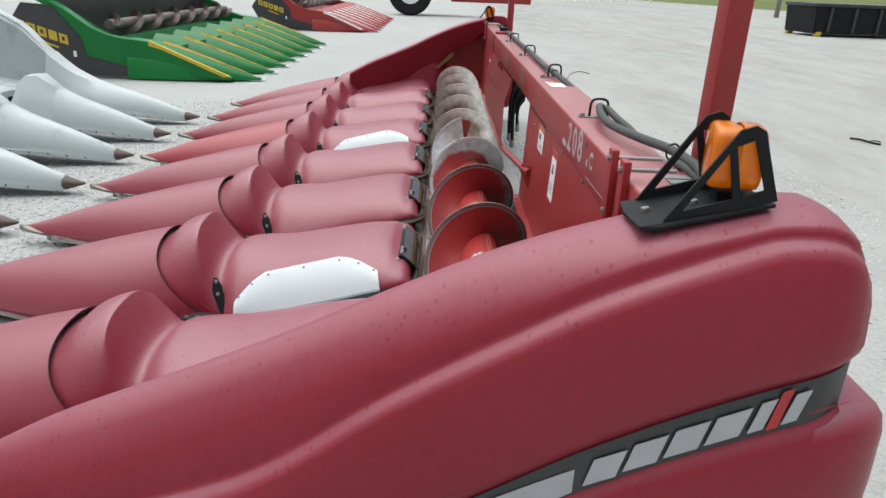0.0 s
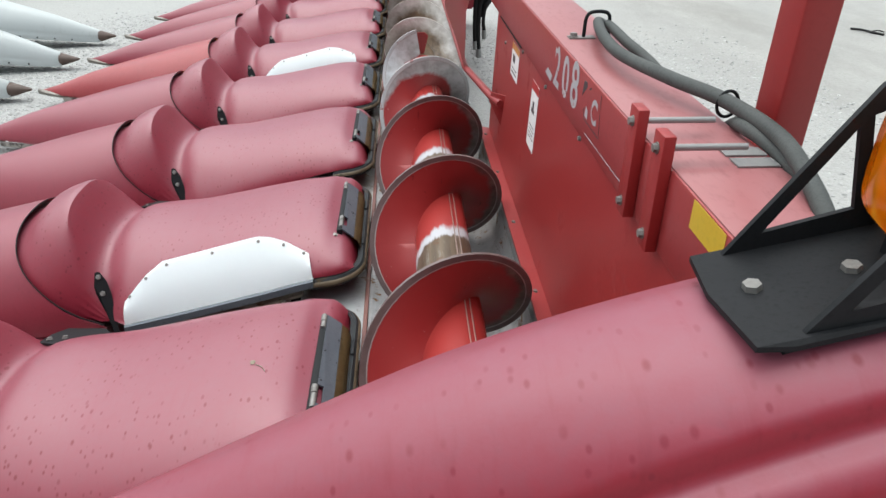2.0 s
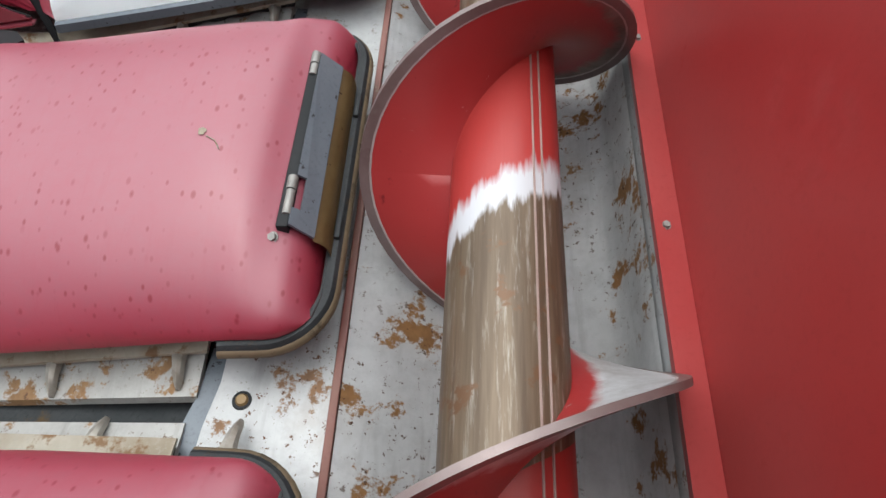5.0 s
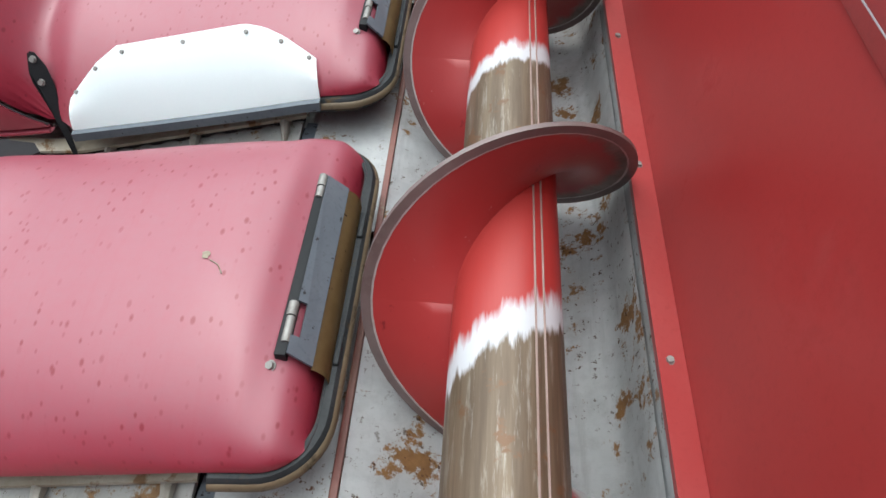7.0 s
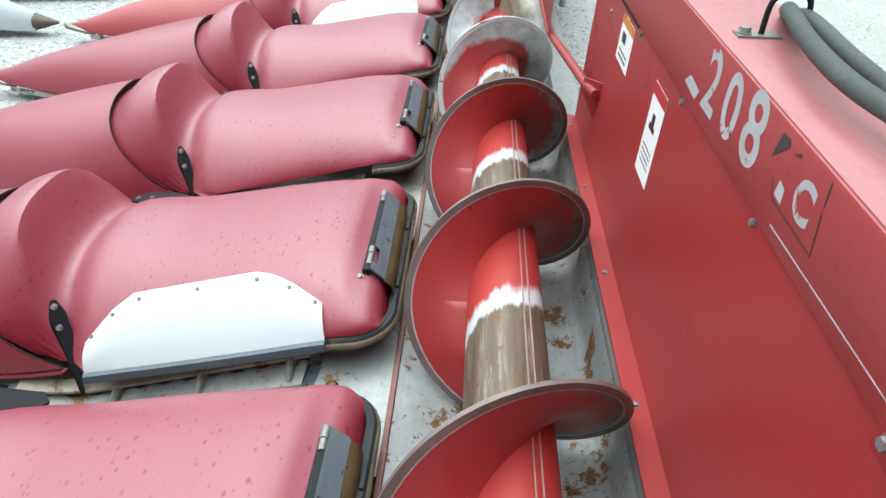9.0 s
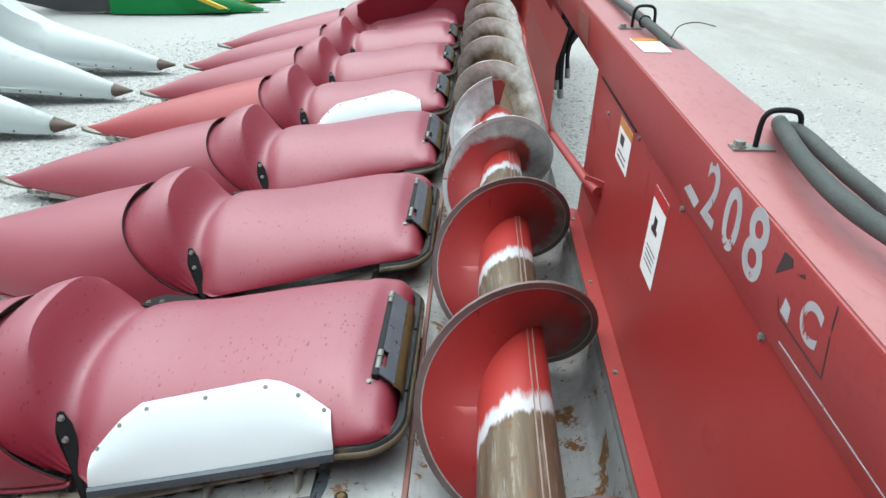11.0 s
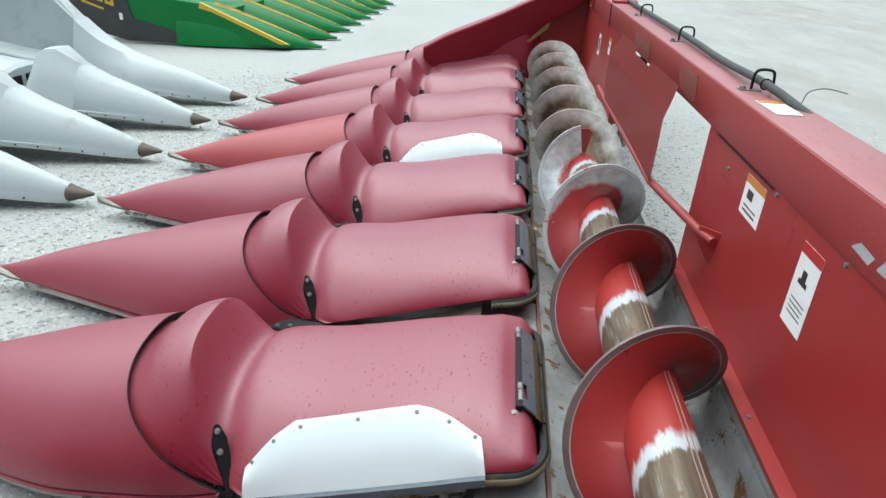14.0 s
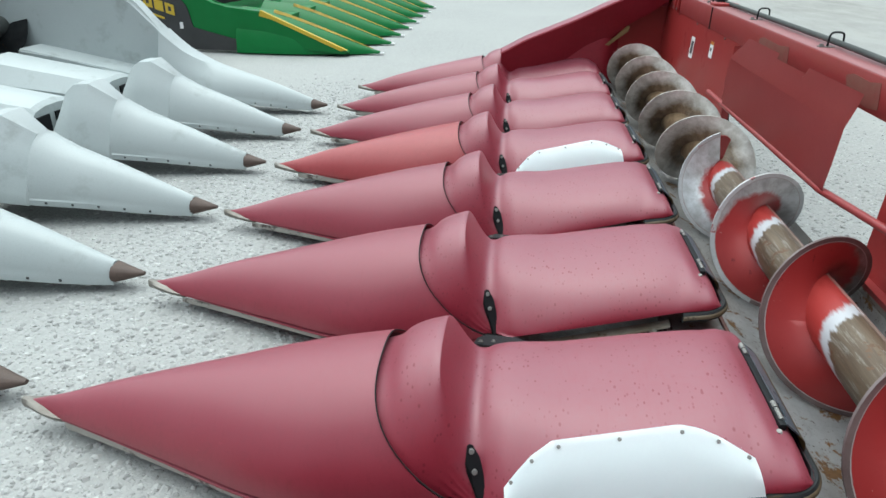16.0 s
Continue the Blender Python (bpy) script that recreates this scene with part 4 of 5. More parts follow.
for y0, y1, z0, z1 in ((3.26, 3.69, 0.868, 0.958), (2.40, 2.68, 0.876, 0.972)):
    outline = [(y0, z0 + 0.010), (y0 + 0.25 * (y1 - y0), z0), (y1 - 0.05, z0 + 0.012), (y1 - 0.02, z0 + 0.04), (y1, z1 - 0.02), (y1 - 0.06, z1 - 0.006), (y0 + 0.35 * (y1 - y0), z1 - 0.012), (y0 + 0.02, z1)]
    part("worn_smear", plate([(0.4072, y, z) for y, z in outline], 0.0012, (-1, 0, 0)), M_SMEAR, head, "brownish worn smear on the beam")


# auger
def auger_tube(ya, yb):
    bm = bmesh.new()
    uv = bm.loops.layers.uv.new("turn")
    ny, na, r = 70, 32, 0.077
    vs = [[bm.verts.new((AX - r * math.cos(2 * math.pi * a / na), ya + (yb - ya) * j / ny, AZ + r * math.sin(2 * math.pi * a / na))) for a in range(na)] for j in range(ny + 1)]
    for j in range(ny):
        for a in range(na):
            f = bm.faces.new((vs[j][a], vs[j][(a + 1) % na], vs[j + 1][(a + 1) % na], vs[j + 1][a]))
            for loop, (jj, aa) in zip(f.loops, ((j, a), (j, a + 1), (j + 1, a + 1), (j + 1, a))):
                y = ya + (yb - ya) * jj / ny
                turn = aa / na
                ph = (y - 0.645) / PITCH - (0.25 + 0.45 * (turn - 0.25) if turn <= 0.5 else 0.3625 + 1.55 * (turn - 0.5))
                loop[uv].uv = (ph + 20, min(1.0, max(0.0, (y - 1.6) / 0.8)))
    return bm


PITCH = 0.57


def flight(y_of, a0, a1, name, mats, parent, r0=0.074, r1=0.207, steps=None):
    """A helical blade from angle a0 to a1 with a worn outer rim."""
    n = steps or int((a1 - a0) / (2 * math.pi) * 48)
    th = 0.006
    for nm, mt, q0, q1, t in ((name, mats[0], r0, r1 - 0.0155, th), ("rim", mats[1], r1 - 0.0140, r1, th + 0.003), ("chipped_line", M_CHALK, r1 - 0.0170, r1 - 0.0135, th + 0.0015)):
        rings = []
        for i in range(n + 1):
            a = a0 + (a1 - a0) * i / n
            y = y_of(a)
            c, s = -math.cos(a), math.sin(a)
            rad = [q0 + (q1 - q0) * k / 4 for k in range(5)]
            front = [(AX + q * c, y - t / 2, AZ + q * s) for q in rad]
            rear = [(AX + q * c, y + t / 2, AZ + q * s) for q in rad[::-1]]
            rings.append(front + rear)
        ob = part(nm, loft(rings, True, True), mt, parent, smooth=50)
        if nm == name:
            parent = ob
    return parent


auger = part("auger", auger_tube(0.06, 3.05), M_TUBE, head, "worn auger tube, red, chalky white and bare steel")
part("far_tube", auger_tube(3.05, 6.05), M_FARFLIGHT, auger, "bare rust-browned tube")
near = lambda a: 0.645 + PITCH * a / (2 * math.pi)
for a, b, edge in ((-2.08, -0.75, M_EDGE), (-0.75, 0, M_EDGE), (0, 2, M_EDGE), (2, 4, M_EDGE), (4, 5.6, M_EDGE), (5.6, 8.45, M_SCUFF)):
    flight(near, a * math.pi, b * math.pi, "flight", (M_FLIGHT, edge), auger)
part("paddle", plate([(AX - 0.032, 3.08, AZ + 0.07), (AX + 0.006, 3.08, AZ + 0.07), (AX + 0.030, 3.09, AZ + 0.165), (AX + 0.010, 3.09, AZ + 0.182), (AX - 0.058, 3.05, AZ + 0.190), (AX - 0.070, 3.05, AZ + 0.180)], 0.008, (0.2, 1, 0)), M_RED, auger, "red paddle where the two flights meet")
far = lambda a: 3.35 + 0.57 * a / (2 * math.pi)
def flight_far():
    n, th = 230, 0.006
    for nm, mt, q0, q1, t in (("flight", M_FARFLIGHT, 0.074, 0.195, th), ("rim", M_FARFLIGHT, 0.194, 0.207, th + 0.002)):
        rings = []
        for i in range(n + 1):
            a = math.pi * (-0.75 + 9.95 * i / n)
            y = far(a)
            c, s = -math.sin(a), math.cos(a)
            rad = [q0 + (q1 - q0) * k / 4 for k in range(5)]
            rings.append([(AX + q * c, y - t / 2, AZ + q * s) for q in rad] + [(AX + q * c, y + t / 2, AZ + q * s) for q in rad[::-1]])
        part(nm, loft(rings, True, True), mt, auger, "bare rust-browned flighting" if nm == "flight" else "", smooth=50)
flight_far()
for dx, dz in ((0.029, 0.0715), (0.041, 0.0655)):
    part("tube_line", tube([(AX + dx, 0.06, AZ + dz), (AX + dx, 3.0, AZ + dz)], 0.0016, 6), M_TUBE_LINE, auger, "narrow pale line along the tube")


# end dividers
crest = curve([(-1.02, 0.445), (-0.9, 0.51), (-0.733, 0.60), (-0.508, 0.695), (-0.294, 0.788), (-0.09, 0.888), (0.105, 0.972), (0.30, 1.035), (0.442, 1.069), (0.525, 1.087), (0.583, 1.087), (0.628, 1.070), (0.663, 1.036), (0.688, 0.98), (0.698, 0.93)])
groove = curve([(-1.0, 0.10), (-0.7, 0.16), (-0.372, 0.195), (-0.078, 0.140), (0.1, 0.110), (0.24, 0.079), (0.376, 0.056), (0.44, 0.045), (0.52, 0.038), (0.715, 0.036)])
band_top = curve([(-1.0, 0.20), (-0.4, 0.33), (-0.1, 0.47), (0.08, 0.58), (0.25, 0.68), (0.44, 0.77), (0.62, 0.838), (0.72, 0.865)])


inner_w = curve([(-1.0, 0.03), (-0.4, 0.042), (-0.17, 0.053), (0.0, 0.070), (0.083, 0.080), (0.2, 0.086), (0.7, 0.086)])


far_w = curve([(-1.0, 0.06), (-0.6, 0.080), (-0.12, 0.086), (-0.05, 0.080), (0.0, 0.045), (0.06, 0.012), (0.7, 0.010)])


def divider_rings(sign, y_base, drop):
    rings = []
    n = 60
    for i in range(n + 1):
        x = -1.0 + 1.698 * i / n
        zc, g = crest(x) - drop, groove(x)
        bt = min(band_top(x) - drop, zc - g - 0.06)
        back = min(1.0, max(0.0, (x - 0.583) / 0.115))
        inset = 0.09 * (1 - math.sqrt(1 - back ** 2))
        grow = min(1.0, max(0.3, (x + 1.25) / 0.6))
        foot = 0.16
        gz = zc - g
        bw = min(0.094, 0.4 * (bt - foot))
        f = (inner_w(x) if sign > 0 else far_w(x)) / 0.086
        slope = 0.0 if sign > 0 else 0.045
        h = min(0.028, 0.5 * g)
        u = g - h
        prof = [(0.086 + slope, foot), (0.086 + 0.4 * slope, zc - 0.15), (0.084, zc - 0.078), (0.074, zc - 0.040), (0.052, zc - 0.013), (0.014, zc), (-0.03, zc + 0.001), (-0.066, zc - 0.22 * u), (-0.094, zc - 0.55 * u), (-0.107, zc - 0.82 * u), (-0.1125, gz + h),
                (-0.1145, gz + 0.5 * h), (-0.117, gz + 0.1 * h), (-0.122, gz - 0.001), (-0.134, gz - 0.003), (-0.144, gz - 0.010), (-0.151, gz - 0.026), (-0.158, gz - 0.3 * (gz - bt)), (-0.166, gz - 0.65 * (gz - bt)), (-0.168, bt + 0.03), (-0.162, bt + 0.012), (-0.150, bt + 0.002), (-0.148, bt - 0.006),
                (-0.148, bt - bw), (-0.158, bt - bw - 0.008), (-0.168, bt - bw - 0.035), (-0.175, bt - bw - 0.12), (-0.17, foot + 0.05), (-0.14, foot)]
        prof = [(y * f if y > 0 else y, z) for y, z in prof]
        ring = []
        for y, z in prof:
            yy = y * (1 if y > 0 else grow)
            if y < -0.06:
                yy += inset
            ring.append((x, y_base + sign * yy, max(z, foot)))
        rings.append(ring)
    return rings


def lower_bulge(div, sign, yb, drop):
    """The lower moulding that runs on behind the decal."""
    rings = []
    for i in range(13):
        q = i / 12
        x = 0.50 + 0.29 * q
        inset = 0.11 * (1 - math.sqrt(max(0.0, 1 - max(0.0, (q - 0.35) / 0.65) ** 2)))
        top = min(0.758, band_top(x) - 0.100) - drop - 0.4 * inset
        out, back = -0.172 + inset, 0.07 - 0.5 * inset
        rings.append([(x, yb + sign * y, z) for y, z in ((out + 0.02, 0.18), (out, 0.22), (out - 0.002, top - 0.13), (out + 0.004, top - 0.035), (out + 0.016, top - 0.008), (out + 0.04, top), (back, top), (back, 0.18))])
    part("lower_bulge", loft(rings, True, True), M_SHIELD, div, smooth=60)


wall_foot = straight([(-0.935, 0.24), (-0.20, 0.30), (-0.125, 0.40), (-0.12, 0.45), (-0.07, 0.575), (0.094, 0.715), (0.28, 0.83), (0.405, 0.935)])


def far_inner_wall(div):
    """The hollow inner side of the far shield, cut away in a slant over the end of the trough."""
    rings = []
    for i in range(46):
        x = -0.935 + 1.34 * i / 45
        zc, zf, u = crest(x) - 0.004, wall_foot(x), min(1.0, (x + 0.935) / 0.7)
        ya, lean = 5.838 + 0.045 * u, 0.25 + 0.12 * u
        rows = [(6.075, zf), (ya + lean * (zc - zf), zf), (ya + 0.5 * lean * (zc - zf), 0.5 * (zc + zf)), (ya + 0.010, zc - 0.022), (ya + 0.016, zc - 0.009), (ya + 0.032, zc - 0.002), (6.03, zc), (6.075, zc - 0.004)]
        rings.append([(x, min(y, 6.07 if k else 6.075), z) for k, (y, z) in enumerate(rows)])
    part("inner_wall", loft(rings, True, True), M_SHIELD, div, "faded pink-red inner side of the end shield", smooth=30)


for sign, yb, drop in ((1, 0.0, 0.0), (-1, 6.096, 0.015)):
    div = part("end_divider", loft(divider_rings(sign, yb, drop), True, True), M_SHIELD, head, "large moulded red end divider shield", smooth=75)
    lower_bulge(div, sign, yb, drop)
    rows = []
    for i in range(31):
        x = 0.02 + 0.645 * i / 30
        bt = band_top(x) - drop
        inset = 0.09 * (1 - math.sqrt(1 - min(1.0, max(0.0, (x - 0.583) / 0.115)) ** 2))
        yy = yb + sign * (-0.1505 + inset)
        rows.append([(x, yy, bt - 0.006), (x, yy, bt - 0.094)])
    bm = loft(rows)
    part("decal", bm, M_CHAR, div, "charcoal decal band, pale grey towards its tail")
    # plain letter-like blocks on the band
    def block(x, w, z0, z1, mat, name="letter_bar"):
        b0 = band_top(x) - drop - 0.090
        yy = yb - sign * 0.1535
        pts = [(x, yy, b0 + z0), (x + w, yy, b0 + z0 + 0.42 * w), (x + w + 0.014, yy, b0 + z1 + 0.42 * w), (x + 0.014, yy, b0 + z1)]
        part(name, plate(pts, 0.0015, (0, -sign, 0)), mat, div)
    for x in (0.246, 0.311, 0.376, 0.440):
        block(x, 0.054, 0.010, 0.066, M_SILVER)
    block(0.507, 0.024, 0.010, 0.070, M_SILVER)
    block(0.536, 0.018, 0.006, 0.082, M_STRED)
    block(0.559, 0.024, 0.010, 0.070, M_SILVER)
    block(0.600, 0.050, 0.020, 0.025, M_STRED)
    rows = []
    for i in range(16):
        x = 0.02 + 0.21 * i / 15
        bt = band_top(x) - drop
        rows.append([(x, yb - sign * 0.1525, bt - 0.018 - 0.02 * (i / 15)), (x, yb - sign * 0.1525, bt - 0.088)])
    part("decal_tail", loft(rows), M_SILVER, div, "pale silver tail of the decal")
    pts = [(-0.07, 0.19), (-0.07, 0.72), (0.1, 0.82), (0.22, 0.86), (0.41, 0.86), (0.41, 0.19)]
    if sign < 0:
        far_inner_wall(div)
    part("bulkhead", plate([(q, yb + sign * (0.089 if sign > 0 else 0.016), z) for q, z in pts], 0.004, (0, sign, 0)), M_RED, head, "red end wall of the auger trough")

# ---- posts clamped behind the beam ----
for y in (0.43, 5.66):
    post = part("post", boxed(0.603, 0.659, y + 0.057, y + 0.125, 0.60, 2.05, 0.005), M_RED, head, "upright red steel post clamped to the beam")
    part("post_plate", boxed(0.565, 0.603, y + 0.045, y + 0.137, 0.868, 0.978, 0.003), M_RED, post)
    for q in (y - 0.042, y + 0.068):
        bar = part("clamp_bar", boxed(0.390, 0.4075, q - 0.019, q + 0.019, 0.864, 1.040, 0.002), M_RED, head)
        for z in (0.886, 1.018):
            bolt(bar, (0.390, q, z), BOLT_FRONT, 0.75)
        part("clamp_rod", tube([(0.400, q, 1.018), (0.515, q, 1.018)], 0.005, 10), M_ZINC, bar, "zinc threaded rod")
    for q in (y - 0.01, y + 0.03):
        part("data_plate", boxed(0.50, 0.56, q - 0.05, q - 0.02, 0.9945, 0.9965), M_ZINC, head, "small dull grey plate on the beam")
part("reflector", boxed(0.4072, 0.4078, 0.190, 0.285, 0.951, 0.990), M_YELLOW, head, "amber reflective sticker")
for y in (0.65, 5.45):
    part("stand", boxed(0.46, 0.54, y - 0.04, y + 0.04, 0.0, 0.87, 0.006), M_RED, head, "red support leg under the beam")
part("skid", boxed(-0.06, 0.44, 0.04, 0.12, 0.0, 0.19, 0.01), M_RED, head)
part("skid", boxed(-0.06, 0.44, 5.98, 6.06, 0.0, 0.19, 0.01), M_RED, head)


# ---- warning lights on the dividers ----
def warning_light(yb, sign, drop):
    def P(x, y, z):
        return (x, yb + sign * y, z - drop + 0.010)
    base = plate([P(0.300, -0.080, 1.034), P(0.292, -0.01, 1.034), P(0.300, 0.050, 1.034), P(0.498, 0.050, 1.078), P(0.508, -0.078, 1.078), P(0.33, -0.080, 1.034)], 0.005, (0, 0, 1))
    lamp = part("warning_light", base, M_BLACK, head, "black steel bracket holding an amber warning light")
    corners = dict(A=(0.324, 1.036), B=(0.432, 1.204), C=(0.455, 1.212), D=(0.470, 1.204), E=(0.510, 1.096), a=(0.364, 1.074), b=(0.440, 1.096), c=(0.422, 1.170), d=(0.452, 1.098), e=(0.431, 1.179), f=(0.457, 1.190), g=(0.487, 1.112))
    for y, dx in ((-0.076, 0.0), (0.046, -0.010)):
        bm = bmesh.new()
        vs = {k: bm.verts.new(P(q[0] + dx, y, q[1] - 0.008)) for k, q in corners.items()}
        for loop in ("AEgdba", "AacB", "BcefDC", "cbde", "DfgE"):
            bm.faces.new([vs[k] for k in loop])
        bmesh.ops.recalc_face_normals(bm, faces=bm.faces)
        bmesh.ops.solidify(bm, geom=bm.faces[:], thickness=0.005)
        part("side_plate", bm, M_BLACK, lamp, "black side plate with two cut-outs")
    c = Vector(P(0.455, -0.012, 1.144))
    turn = Matrix.Rotation(radians(-12 * sign), 4, "Z")
    for s in (-1, 1):
        rings = []
        for f, r in ((0.0, 0.98), (0.008, 1.0), (0.026, 0.99), (0.032, 0.95), (0.0345, 0.88), (0.0355, 0.4), (0.036, 0.01)):
            rings.append([c + turn @ Vector((s * (0.004 + f), 0.050 * r * power(math.cos(q), 0.5), 0.051 * r * power(math.sin(q), 0.5))) for q in [2 * math.pi * k / 40 for k in range(40)]])
        part("lens", loft(rings, True, False), M_AMBER, lamp, "ribbed amber lens")
    bm = bmesh.new()
    bmesh.ops.create_cone(bm, cap_ends=True, segments=32, radius1=0.048, radius2=0.048, depth=0.007, matrix=Matrix.Translation(c) @ turn @ Matrix.Rotation(radians(90), 4, "Y"))
    part("lens_ring", bm, M_AMBER, lamp)
    part("lamp_foot", boxed(c.x - 0.02, c.x + 0.02, c.y - 0.015, c.y + 0.015, 1.072 - drop, 1.095 - drop), M_BLACK, lamp)
    bolt(lamp, P(0.327, -0.012, 1.042), BOLT_UP, 0.9, (0, radians(-12), 0))
    bolt(lamp, P(0.405, -0.012, 1.058), BOLT_UP, 0.9, (0, radians(-12), 0))


warning_light(0.0, 1, 0.0)
warning_light(6.096, -1, 0.05)

# ---- fittings on the beam and back panel ----
def hose_guide(y):
    line = [(0.474, y, 0.995), (0.475, y, 1.032), (0.480, y, 1.047), (0.492, y, 1.053), (0.516, y, 1.053), (0.528, y, 1.047), (0.532, y, 1.032), (0.533, y, 0.995)]
    g = part("hose_guide", tube(smooth_line(line, 4), 0.0042, 8), M_BLACK, head, "black bent-rod hose guide")
    part("foot", boxed(0.438, 0.50, y - 0.014, y + 0.014, 0.992, 0.997), M_BOLT, g)
    bolt(g, (0.45, y, 0.997), BOLT_UP, 1.0)


for y in (1.15, 2.10, 3.06, 4.0, 4.95):
    hose_guide(y)
line = [(0.53, 6.0, 1.0), (0.525, 5.5, 1.008), (0.52, 4.6, 1.01), (0.512, 3.8, 1.012), (0.508, 3.05, 1.014), (0.50, 2.5, 1.012), (0.495, 2.1, 1.022), (0.525, 1.90, 1.0), (0.58, 1.76, 0.95), (0.60, 1.6, 0.90), (0.60, 1.45, 0.91), (0.57, 1.30, 0.98), (0.508, 1.16, 1.028), (0.478, 1.0, 1.03), (0.475, 0.85, 1.028), (0.51, 0.68, 1.03), (0.555, 0.56, 1.028), (0.575, 0.42, 1.02), (0.552, 0.29, 1.01), (0.54, 0.2, 0.98), (0.56, 0.12, 0.90)]
part("hydraulic_hose", tube(smooth_line(line, 6), 0.0122, 12), M_HOSE, head, "weathered grey-black hydraulic hose")
line = [(0.585, 1.33, 0.95), (0.53, 1.16, 1.022), (0.530, 1.0, 1.018), (0.552, 0.9, 1.0), (0.588, 0.78, 0.955), (0.60, 0.66, 0.945), (0.585, 0.57, 0.985), (0.560, 0.50, 1.008), (0.572, 0.42, 1.002), (0.570, 0.3, 0.985), (0.575, 0.15, 0.92)]
part("hydraulic_hose", tube(smooth_line(line, 6), 0.011, 12), M_HOSE, head, "weathered grey-black hydraulic hose")
bm = bmesh.new()
for a in range(1):
    tube([Vector((0.561 + 0.017 * math.cos(t), 0.56, 1.022 + 0.021 * math.sin(t))) for t in [2 * math.pi * k / 20 for k in range(21)]], 0.0028, 6, bm)
part("cable_tie", bm, M_BLACK, head)
part("cable_tie", tube([Vector((0.498 + 0.0145 * math.cos(t), 2.06, 1.0195 + 0.0145 * math.sin(t))) for t in [2 * math.pi * k / 20 for k in range(21)]], 0.0025, 6), M_BLACK, head)
part("wire_end", tube(smooth_line([(0.51, 1.83, 1.02), (0.53, 1.85, 1.045), (0.565, 1.84, 1.057), (0.60, 1.80, 1.055)], 5), 0.0013, 6), M_BLACK, head, "loose thin wire")
# a joint and latch near the far end of the beam
part("beam_cap", boxed(0.42, 0.57, 4.69, 4.80, 0.992, 1.012, 0.004), M_RED, head)
part("latch", boxed(0.47, 0.53, 4.80, 4.86, 0.992, 1.04, 0.004), M_BLACK, head)

def sticker(y0, y1, z0, z1, header=None, bars=(), name="warning_sticker", label="white printed warning sticker"):
    def q(y, z):
        return (panel_x(z) - 0.0006, y, z)
    s = part(name, plate([q(y1, z0), q(y0, z0), q(y0, z1), q(y1, z1)], 0.0006, (-1, 0, 0)), M_WHITE, head, label)
    if header:
        h = (z1 - z0) * header[0]
        part("sticker_header", plate([(p[0] - 0.0008, p[1], p[2]) for p in (q(y1, z1 - h), q(y0, z1 - h), q(y0, z1), q(y1, z1))], 0.0003, (-1, 0, 0)), header[1], s)
    for a, b, c, d in bars:
        ya, yb = y1 - (y1 - y0) * a, y1 - (y1 - y0) * b
        za, zb = z0 + (z1 - z0) * c, z0 + (z1 - z0) * d
        part("print_bar", plate([(p[0] - 0.0008, p[1], p[2]) for p in (q(ya, za), q(yb, za), q(yb, zb), q(ya, zb))], 0.0003, (-1, 0, 0)), M_CHAR, s)


sticker(1.658, 1.800, 0.735, 0.840, (0.2, M_STORANGE), ((0.2, 0.5, 0.45, 0.68), (0.15, 0.8, 0.12, 0.17), (0.15, 0.8, 0.25, 0.29)))
sticker(1.308, 1.408, 0.638, 0.824, (0.13, M_STRED), ((0.34, 0.56, 0.60, 0.72), (0.24, 0.66, 0.54, 0.60), (0.16, 0.84, 0.34, 0.355), (0.16, 0.84, 0.28, 0.295), (0.16, 0.78, 0.22, 0.235), (0.16, 0.84, 0.16, 0.175)))
sticker(4.50, 4.58, 0.70, 0.80, (0.2, M_STORANGE), ((0.2, 0.6, 0.4, 0.6),))
sticker(4.98, 5.08, 0.62, 0.76, None, ((0.2, 0.8, 0.2, 0.8),))
s = part("warning_sticker", plate([(0.445, 1.80, 0.9945), (0.51, 1.80, 0.9945), (0.51, 1.955, 0.9945), (0.44, 1.955, 0.9945)], 0.0015, (0, 0, 1)), M_WHITE, head, "white and orange sticker on the beam top")
part("sticker_header", boxed(0.443, 0.508, 1.92, 1.95, 0.9965, 0.9972), M_STORANGE, s)


def stencil(text, y, z, size, x=0.4077):
    cu = bpy.data.curves.new("stencil", "FONT")
    cu.body, cu.size, cu.extrude, cu.offset = text, size, 0.0001, 0.0022
    tmp = bpy.data.objects.new("stencil", cu)
    scene.collection.objects.link(tmp)
    me = bpy.data.meshes.new_from_object(tmp.evaluated_get(bpy.context.evaluated_depsgraph_get()))
    bpy.data.objects.remove(tmp)
    me.materials.append(M_STENCIL)
    ob = new("stencil_number", me)
    ob.parent = head
    ob.matrix_basis = Matrix(((0, 0, -1, x), (-1, 0, 0, y), (0, 1, 0, z), (0, 0, 0, 1)))
    ob["label"] = "worn pale grey stencilled number"
    return ob


stencil("2", 1.138, 0.893, 0.130)
stencil("0", 1.046, 0.896, 0.126)
stencil("8", 0.962, 0.901, 0.134)
stencil("C", 0.787, 0.920, 0.063)


def beam_mark(name, outline, mat):
    part(name, plate([(0.4077, y, z) for y, z in outline], 0.0003, (-1, 0, 0)), mat, head)


